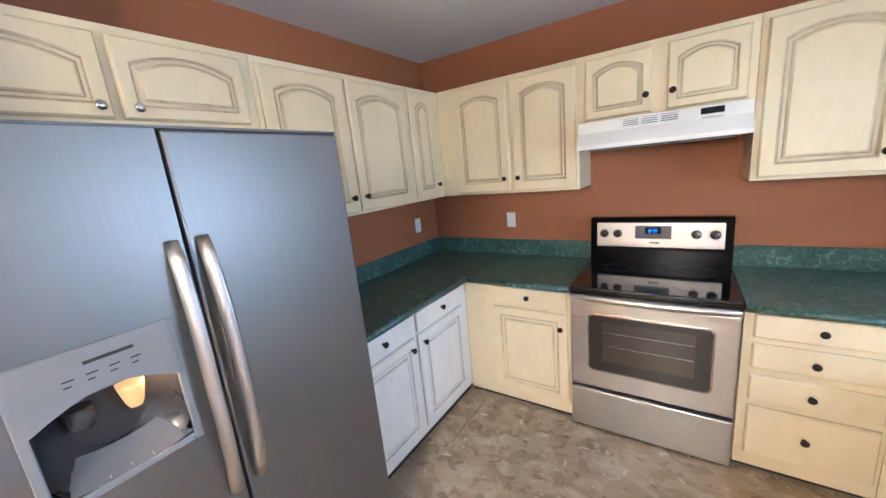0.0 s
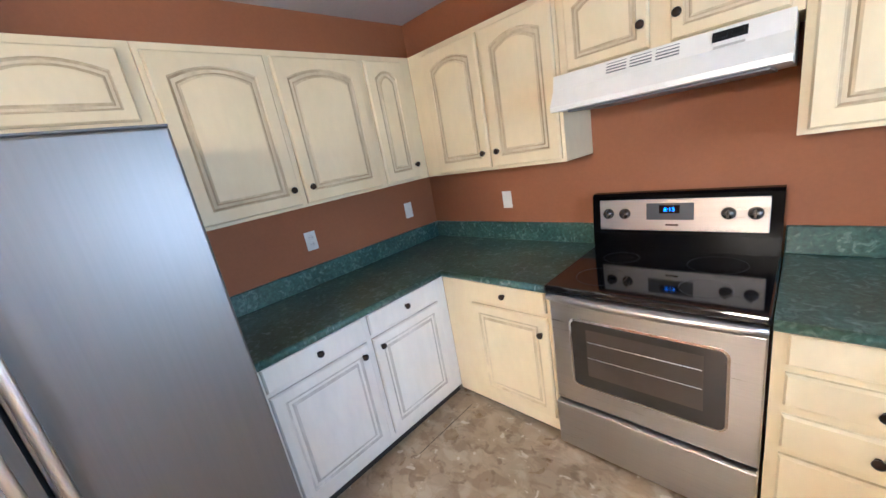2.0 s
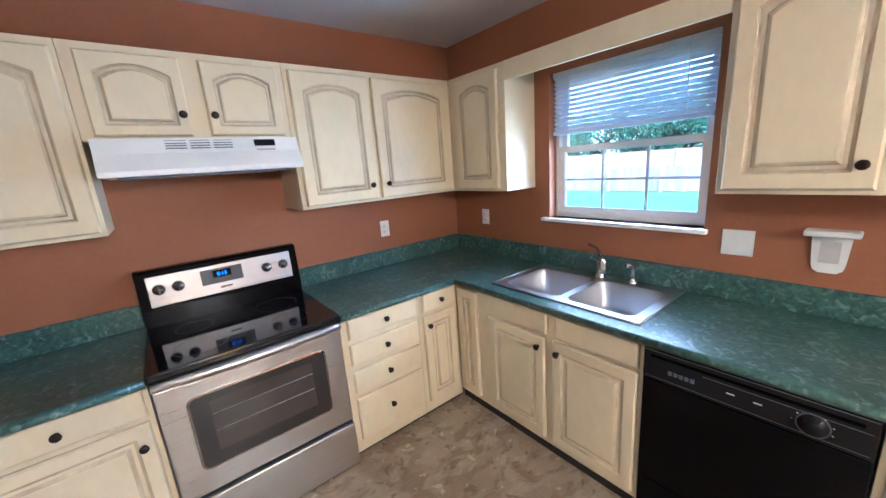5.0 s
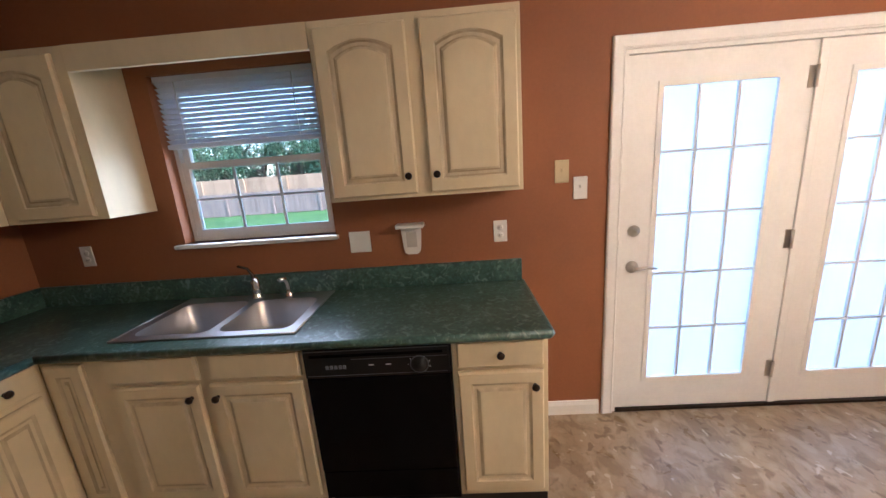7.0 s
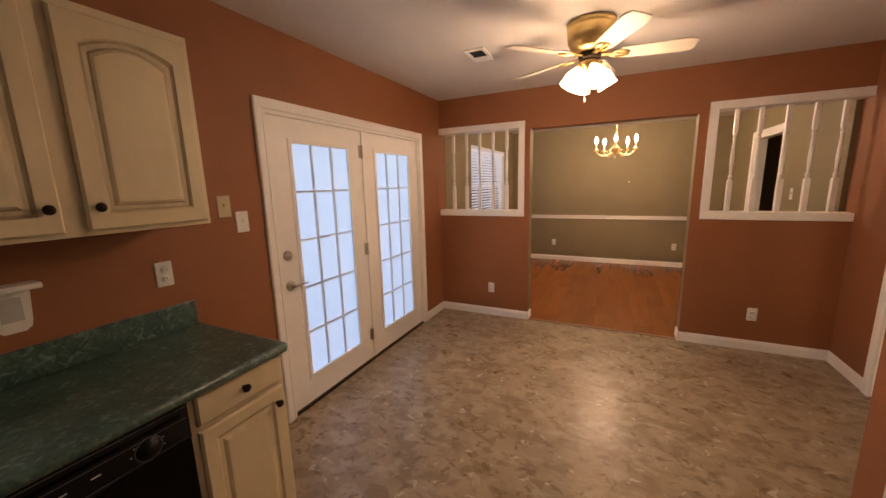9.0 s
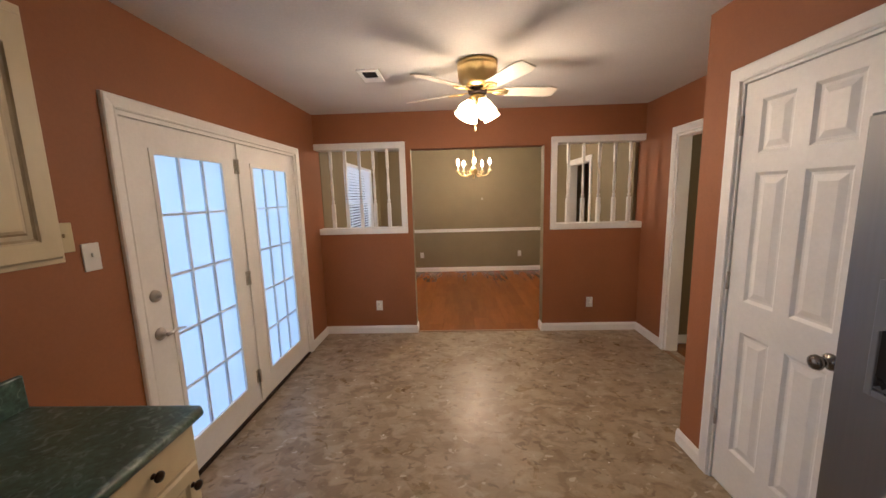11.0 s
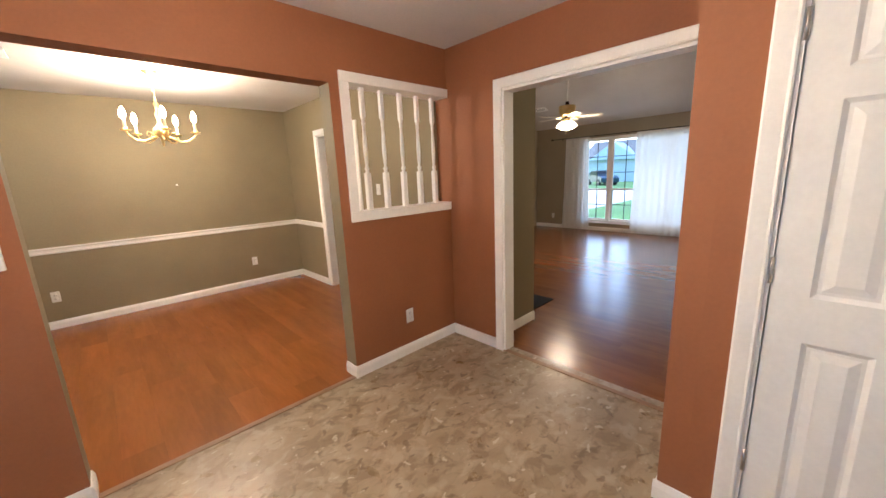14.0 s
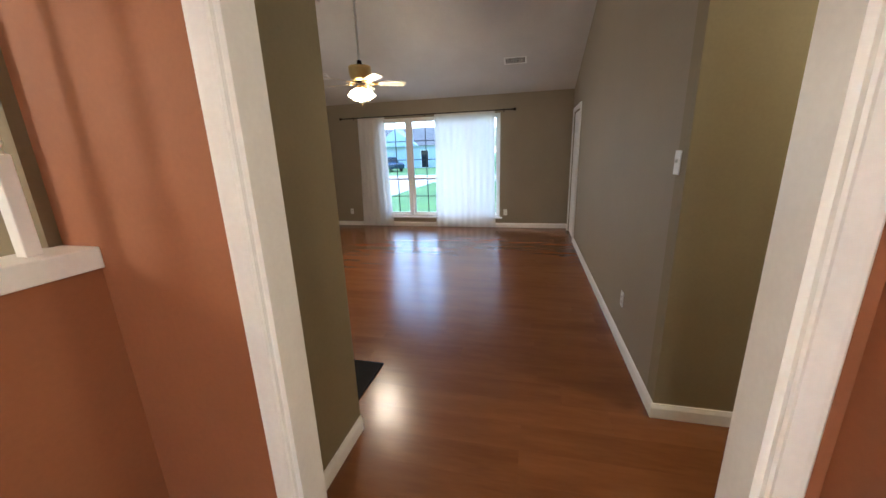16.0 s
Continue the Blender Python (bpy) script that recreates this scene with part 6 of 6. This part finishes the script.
# ---- vents ----
def register(m, w, d, label):
    t = thing("air_vent", label, "vent", m)
    part("frame", B((-w, -d, -0.008, w, -d + 0.022, 0), (-w, d - 0.022, -0.008, w, d, 0), (-w, -d + 0.022, -0.008, -w + 0.022, d - 0.022, 0), (w - 0.022, -d + 0.022, -0.008, w, d - 0.022, 0)), TRIM, t)
    part("backing", B((-w + 0.022, -d + 0.022, -0.002, w - 0.022, d - 0.022, -0.001)), DARK, t)
    n = max(4, int(2 * (d - 0.022) / 0.016))
    for i in range(n):
        y = -d + 0.026 + (2 * d - 0.052) * i / (n - 1)
        part("slat", B((-w + 0.022, -0.004, -0.0007, w - 0.022, 0.004, 0.0007)), TRIM, t, m=pose(0, y, -0.0055, 35, 0, 0))


kv = thing("air_vent", "white metal air vent with dark louvres in the kitchen ceiling", "vent", pose(0.707, -1.985, CZ))
part("frame", B((-0.077, -0.135, -0.009, 0.077, -0.035, 0), (-0.077, 0.095, -0.009, 0.077, 0.135, 0), (-0.077, -0.035, -0.009, -0.05, 0.095, 0), (0.05, -0.035, -0.009, 0.077, 0.095, 0), bevel=0.001), TRIM, kv)
part("backing", B((-0.05, -0.035, -0.002, 0.05, 0.095, -0.001)), DARK, kv)
for i in range(7):
    part("slat", B((-0.05, -0.003, -0.0006, 0.05, 0.003, 0.0006)), DARKGREY, kv, m=pose(0, -0.022 + 0.0175 * i, -0.006, 50, 0, 0))
register(pose(0.68, -5.12, CZ), 0.075, 0.13, "white metal air vent in the dining room ceiling")
solid("wall_anchor", lathe(bmesh.new(), [(0.012, 0), (0.012, 0.004), (0.004, 0.009), (0.0, 0.009)], 12, pose(0, 0, 0, -90, 0, 0)), WHITE, "small white plastic wall anchor in the olive wall", "wall anchor", m=pose(-0.447, DY, 1.477))
for vx, vy in ((-7.23, -2.17), (-7.2, -5.47)):
    register(pose(vx, vy, CZ + slope * (vx - LX), 0, -math.degrees(math.atan(slope)), 0), 0.09, 0.17, "metal air vent in the vaulted ceiling")
solid("hearth", B((-3.26, -4.2, 0.001, -2.70, -2.885, 0.012), bevel=0.003), SLATE, "dark slate hearth slab set in the laminate floor", "hearth")


# ---- curtains ----
def curtain(label, ya, yb, folds, z0, z1, depth, seed, spread=0.0):
    t = thing("curtain", label, "curtain", group="living room curtains")
    rnd = random.Random(seed)
    bm = bmesh.new()
    n, rows = folds * 8, 14
    ph = [rnd.uniform(-0.5, 0.5) for _ in range(folds + 1)]
    grid = []
    for j in range(rows + 1):
        v = j / rows
        z = z1 + (z0 - z1) * v
        row = []
        for i in range(n + 1):
            u = i / n
            f = u * folds
            y = ya - spread * v + (yb + spread * v - ya + spread * v) * u
            amp = depth * (0.55 + 0.45 * v) * (0.8 + 0.4 * ph[int(f)])
            row.append(bm.verts.new((LX + 0.085 + amp * math.sin(2 * math.pi * f + ph[int(f)] * v), y + 0.012 * math.sin(5 * v + 9 * u) * v, z)))
        grid.append(row)
    for a, b in zip(grid, grid[1:]):
        for i in range(n):
            bm.faces.new((a[i], a[i + 1], b[i + 1], b[i])).smooth = True
    part("cloth", bm, SHEER, t)
    bm = bmesh.new()
    box(bm, LX + 0.082, ya, z1 - 0.002, LX + 0.088, yb, z1 + 0.035, 0.001)
    part("heading", bm, FABRIC, t)
    return t


curtain("sheer white curtain drawn together beside the window", -5.27, -4.70, 5, 0.02, 2.13, 0.020, 1, 0.05)
curtain("sheer white curtain hung over half the window", -3.69, -2.56, 9, 0.02, 2.13, 0.010, 2, 0.02)
r = thing("curtain_rod", "dark iron curtain rod with ball finials", "curtain rod")
part("rod", tube(bmesh.new(), [(LX + 0.085, -5.60, 2.175), (LX + 0.085, -2.24, 2.175)], 0.010, 10), IRON, r)
for y, s in ((-5.60, -1), (-2.24, 1)):
    part("finial", lathe(bmesh.new(), [(0.012, 0), (0.018, 0.008), (0.012, 0.016), (0.026, 0.035), (0.026, 0.048), (0.010, 0.062), (0.0, 0.064)], 14, pose(LX + 0.085, y, 2.175, -90 * s, 0, 0)), IRON, r)
for y in (-5.4, -3.9, -2.4):
    part("bracket", B((LX, y - 0.012, 2.15, LX + 0.006, y + 0.012, 2.2), (LX + 0.006, y - 0.006, 2.168, LX + 0.085, y + 0.006, 2.176)), IRON, r)

solid("floor_seam", B((-1.104, 1.33, 0.0002, -1.101, 1.78, 0.0012)), DARK, "dark slit in the sheet vinyl", "seam", "structure", m=pose(0, 0, 0, 0, 0, 0))

rnd = random.Random(11)
for x, y in ((0.42, -0.35), (0.55, -0.05), (-0.42, -0.52), (0.02, -0.62), (0.62, -1.35), (0.20, -1.75), (-0.75, -1.1)):
    bm = bmesh.new()
    k = 5
    pts = [(0.008 * rnd.uniform(0.5, 1.3) * math.cos(2 * math.pi * i / k), 0.006 * rnd.uniform(0.5, 1.3) * math.sin(2 * math.pi * i / k)) for i in range(k)]
    a, b = [bm.verts.new((u, v, 0.0004)) for u, v in pts], [bm.verts.new((u, v, 0.0018)) for u, v in pts]
    for i in range(k):
        bm.faces.new((a[i], a[(i + 1) % k], b[(i + 1) % k], b[i]))
    bm.faces.new(a[::-1]), bm.faces.new(b)
    solid("paint_chip", bm, TRIM, "small pale paint chip lying on the vinyl floor", "debris", group="paint chips", m=pose(x, y, 0))

# ---- outdoors ----
GRASS = mat("lawn", (0.085, 0.185, 0.040), (0.055, 0.13, 0.028), 0.6, 0.9, fine=0.25, fscale=30)
ROAD = mat("street_concrete", (0.44, 0.43, 0.41), (0.38, 0.37, 0.355), 1.2, 0.9, fine=0.1)
FENCEWOOD = mat("weathered_fence_wood", (0.34, 0.25, 0.205), (0.25, 0.18, 0.15), 3, 0.85, stretch=(6, 6, 0.6), fine=0.15, fscale=14, rand=0.15, bump=0.2, bscale=40)
BARK = mat("bark", (0.10, 0.075, 0.055), (0.06, 0.045, 0.033), 9, 0.95, stretch=(1, 1, 0.3), bump=0.5, bscale=25)
LEAF = mat("leaves", (0.070, 0.150, 0.075), (0.045, 0.100, 0.050), 1.5, 0.7, fine=0.3, fscale=5)
SIDING = mat("pale_blue_siding", (0.52, 0.60, 0.66), (0.47, 0.55, 0.61), 2, 0.7)
ROOF = mat("grey_shingles", (0.14, 0.14, 0.15), (0.10, 0.10, 0.11), 4, 0.9, fine=0.2, fscale=20)
TANROOF = mat("pale_grey_shingles", (0.40, 0.38, 0.38), (0.34, 0.32, 0.32), 4, 0.9, fine=0.2, fscale=20)
CARPAINT = mat("dark_blue_car_paint", (0.03, 0.05, 0.09), None, 3, 0.2, 0.3, coat=0.5)
CARGLASS = mat("tinted_car_glass", (0.02, 0.025, 0.03), None, 3, 0.05)
RUBBER = mat("tyre_rubber", (0.02, 0.02, 0.02), None, 20, 0.8)
GZ = -0.30
solid("ground", B((-400, -400, GZ - 0.2, 400, 400, GZ)), GRASS, "green mown lawn round the house", "lawn", "structure")
solid("road", B((-30, -400, GZ, -23, 400, GZ + 0.02)), ROAD, "pale concrete residential street", "road", "structure")
solid("driveway", B((-23, -12.5, GZ, -8.6, -7.75, GZ + 0.015)), ROAD, "pale concrete driveway across the lawn", "driveway", "structure")
# the house's own foundation, under the floors
solid("foundation", B((LX - 0.15, -6.62, GZ, EX + 0.15, NY + 0.12, -0.101)), MORTAR, "concrete foundation slab of the house", "foundation", "structure")
solid("roof", B((LX - 0.7, -7.2, 3.75, EX + 0.7, NY + 0.7, 3.85)), ROOF, "grey shingled roof over the house", "roof", "structure")

# tan stands for sunlight on the upper part of the fence
TANWOOD = mat("sunlit_tan_fence_wood", (0.50, 0.33, 0.20), (0.40, 0.25, 0.15), 3, 0.85, stretch=(6, 6, 0.6), fine=0.15, fscale=14, rand=0.2, bump=0.2, bscale=40)


def fence(x, top, wide, count, wood, label):
    """A board fence along y with pointed pickets, three rails and its posts."""
    t = thing("fence", label, "fence", pose(x, 0, GZ))
    bm = bmesh.new()
    h = wide / 2 - 0.003
    prism(bm, [(-h, 0.03), (h, 0.03), (h, top - 0.04), (h * 0.6, top), (-h * 0.6, top), (-h, top - 0.04)], -0.009, 0.009)
    picket = mesh_of("picket", bm, wood)
    for i in range(count):
        ob = new("picket", picket)
        ob.parent = t
        ob.matrix_basis = pose(random.uniform(-0.004, 0.004), -10 + wide * i, random.uniform(-0.015, 0.015), 0, 0, 90)
    end = -10 + wide * count
    for u in (0.16, 0.52, 0.84):
        part("rail", B((0.012, -10.1, top * u, 0.05, end, top * u + 0.085)), wood, t)
    for i in range(int((end + 10) / 2.4) + 1):
        part("post", B((-0.075, -10 + 2.4 * i, 0, -0.012, -9.9 + 2.4 * i, top - 0.06)), wood, t)


fence(17.5, 1.16, 0.142, 240, FENCEWOOD, "low weathered grey-brown wooden fence behind the lawn")
# added fence: supplies the sunlit tan band above the grey one
fence(19.3, 1.86, 0.180, 190, TANWOOD, "added taller tan fence standing in for the grey fence's sunlit top")


def tree(m, h, r, seed, label):
    """A tapered trunk with limbs and a ragged crown of many leaves."""
    rnd = random.Random(seed)
    t = thing("tree", label, "tree", m, "trees")
    bm = bmesh.new()
    tube(bm, [(0, 0, 0), (0.05, 0.02, h * 0.2), (0.0, 0.08, h * 0.45), (0.1, 0.0, h * 0.75)], [0.24, 0.19, 0.13, 0.05], 9)
    clumps = []
    for i in range(14):
        a, z = rnd.uniform(0, 6.28), rnd.uniform(0.3, 0.85) * h
        q = Vector((math.cos(a) * r * rnd.uniform(0.35, 0.9), math.sin(a) * r * rnd.uniform(0.35, 0.9), z + rnd.uniform(0, 0.14) * h))
        tube(bm, [(0, 0, z * 0.75), (q.x * 0.5, q.y * 0.5, (z * 0.75 + q.z) / 2), tuple(q)], [0.07, 0.045, 0.015], 6)
        clumps.append((q, rnd.uniform(0.22, 0.42) * r))
    part("trunk", bm, BARK, t)
    vs, fs = [], []
    for q, cr in clumps:
        for _ in range(190):
            d = Vector((rnd.gauss(0, 1), rnd.gauss(0, 1), rnd.gauss(0, 0.8)))
            p = q + d.normalized() * cr * rnd.uniform(0.3, 1.15)
            s = rnd.uniform(0.05, 0.12) * (0.5 + 0.1 * h)
            e = Euler((rnd.uniform(0, 6), rnd.uniform(0, 6), rnd.uniform(0, 6))).to_matrix()
            k = len(vs)
            for c in ((-s, 0, 0), (0, -0.45 * s, 0.1 * s), (s, 0, 0), (0, 0.45 * s, 0.1 * s)):
                vs.append(tuple(p + e @ Vector(c)))
            fs.append((k, k + 1, k + 2, k + 3))
    me = bpy.data.meshes.new("crown")
    me.from_pydata(vs, [], fs)
    me.materials.append(LEAF)
    ob = new("crown", me)
    ob.parent = t
    return t


t1 = tree(pose(22.5, 4.4, GZ), 4.7, 2.5, 1, "leafy green tree behind the wooden fence")
t2 = tree(pose(23.0, 8.5, GZ), 5.2, 2.8, 2, "leafy green tree behind the wooden fence")
rnd = random.Random(3)
for i in range(17):
    if 2 <= i <= 4:
        continue
    copy_thing((t1, t2)[i % 2], pose(21.4 + rnd.uniform(-0.6, 2.0), -8 + 2.0 * i, GZ, 0, 0, rnd.uniform(0, 360)))
for i in range(18):
    if 2 <= i <= 4:
        continue
    copy_thing((t1, t2)[(i + 1) % 2], pose(24.0 + rnd.uniform(-0.8, 1.5), -7 + 1.9 * i, GZ - 0.6, 0, 0, rnd.uniform(0, 360)))
for i in range(17):
    copy_thing((t1, t2)[i % 2], pose(-60.0 + rnd.uniform(-2.0, 2.0), -46 + 3.0 * i, GZ, 0, 0, rnd.uniform(0, 360)))


def house(m, label, siding, roof, w=13.0, d=8.0, hz=2.7, rise=2.4, side=1):
    """A one-storey house with a gable towards +x; local front at x = 0."""
    t = thing("house", label, "house", m)
    part("wall", B((-d, -w / 2, 0, 0, w / 2, hz)), siding, t)
    bm = bmesh.new()
    prism(bm, [(-d - 0.5, hz), (0.5, hz), (-d / 2, hz + rise)], -w / 2 - 0.4, w / 2 + 0.4)
    part("roof", bm, roof, t)
    bm = bmesh.new()
    gy = -2.6
    prism(bm, [(gy - 2.9, hz - 0.05), (gy + 2.9, hz - 0.05), (gy, hz + 2.0)], -0.35, 3.0, m=Matrix(((0, -1, 0, 0.6), (1, 0, 0, 0), (0, 0, 1, 0), (0, 0, 0, 1))))
    part("gable", bm, siding, t)
    for y, z0, z1, hw in ((3.2, 0.9, 2.1, 0.6), (5.0, 0.9, 2.1, 0.6), (0.9, 0.05, 2.1, 0.45)):
        wd = part("window" if z0 > 0.5 else "door", B((0.0, y - hw - 0.08, z0 - 0.08, 0.05, y + hw + 0.08, z1 + 0.08)), TRIM, t)
        part("pane", B((0.051, y - hw, z0, 0.06, y + hw, z1)), CARGLASS, wd)
    g = part("garage_door", B((0.0, gy - 2.2, 0.0, 0.05, gy + 2.2, 2.15)), SIDING, t, "panelled garage door")
    for i in range(4):
        part("panel", B((0.051, gy - 2.1, 0.08 + 0.52 * i, 0.062, gy + 2.1, 0.52 + 0.52 * i)), SIDING, g)
    return t


house(pose(-46.0, -15.8, GZ), "pale one-storey house across the street", SIDING, ROOF)
house(pose(-46.5, 3.5, GZ), "pale one-storey house further along the street", SIDING, ROOF)
house(pose(36, 2, GZ, 0, 0, 180), "pale house with grey shingles beyond the fence", SIDING, TANROOF)


def car(m, label):
    t = thing("car", label, "car", m)
    bm = bmesh.new()
    prism(bm, [(-2.2, 0.32), (2.2, 0.32), (2.25, 0.7), (1.95, 0.88), (1.0, 0.95), (-1.5, 0.98), (-2.2, 0.95), (-2.28, 0.6)], -0.86, 0.86)
    bmesh.ops.bevel(bm, geom=bm.edges[:], offset=0.05, segments=2, affect="EDGES")
    b = part("body", bm, CARPAINT, t)
    bm = bmesh.new()
    prism(bm, [(-1.75, 0.96), (1.0, 0.94), (0.35, 1.42), (-1.2, 1.45)], -0.74, 0.74)
    part("cabin", bm, CARGLASS, t, "tinted glass cabin")
    part("car_roof", B((-1.15, -0.7, 1.44, 0.3, 0.7, 1.475), bevel=0.015), CARPAINT, t)
    for x in (-1.4, 1.4):
        for s in (-1, 1):
            w = part("wheel", lathe(bmesh.new(), [(0.2, -0.1), (0.31, -0.1), (0.33, -0.06), (0.33, 0.06), (0.31, 0.1), (0.2, 0.1)], 20, pose(x, s * 0.78, 0.33, 90, 0, 0)), RUBBER, t)
            part("rim", lathe(bmesh.new(), [(0.0, -0.103), (0.2, -0.09), (0.2, 0.09), (0.0, 0.103)], 16, pose(x, s * 0.78, 0.33, 90, 0, 0)), CHROME, w)


car(pose(-38.0, -16.6, GZ, 0, 0, 42), "dark blue car parked across the street")

# ---- laminate floors ----
plank_floor("floor_dining", DWX - 0.12, EX, DY, SY - 0.02, True, "orange cherry laminate plank floor in the dining room")
# darker copy of the dining laminate, toned down for the dimmer room
plank_floor("floor_living", LX, SWX - 0.1, -6.5, 0.6, True, "glossy cherry laminate plank floor in the living room, coloured darker for its weaker light", material=DIMPLANK)
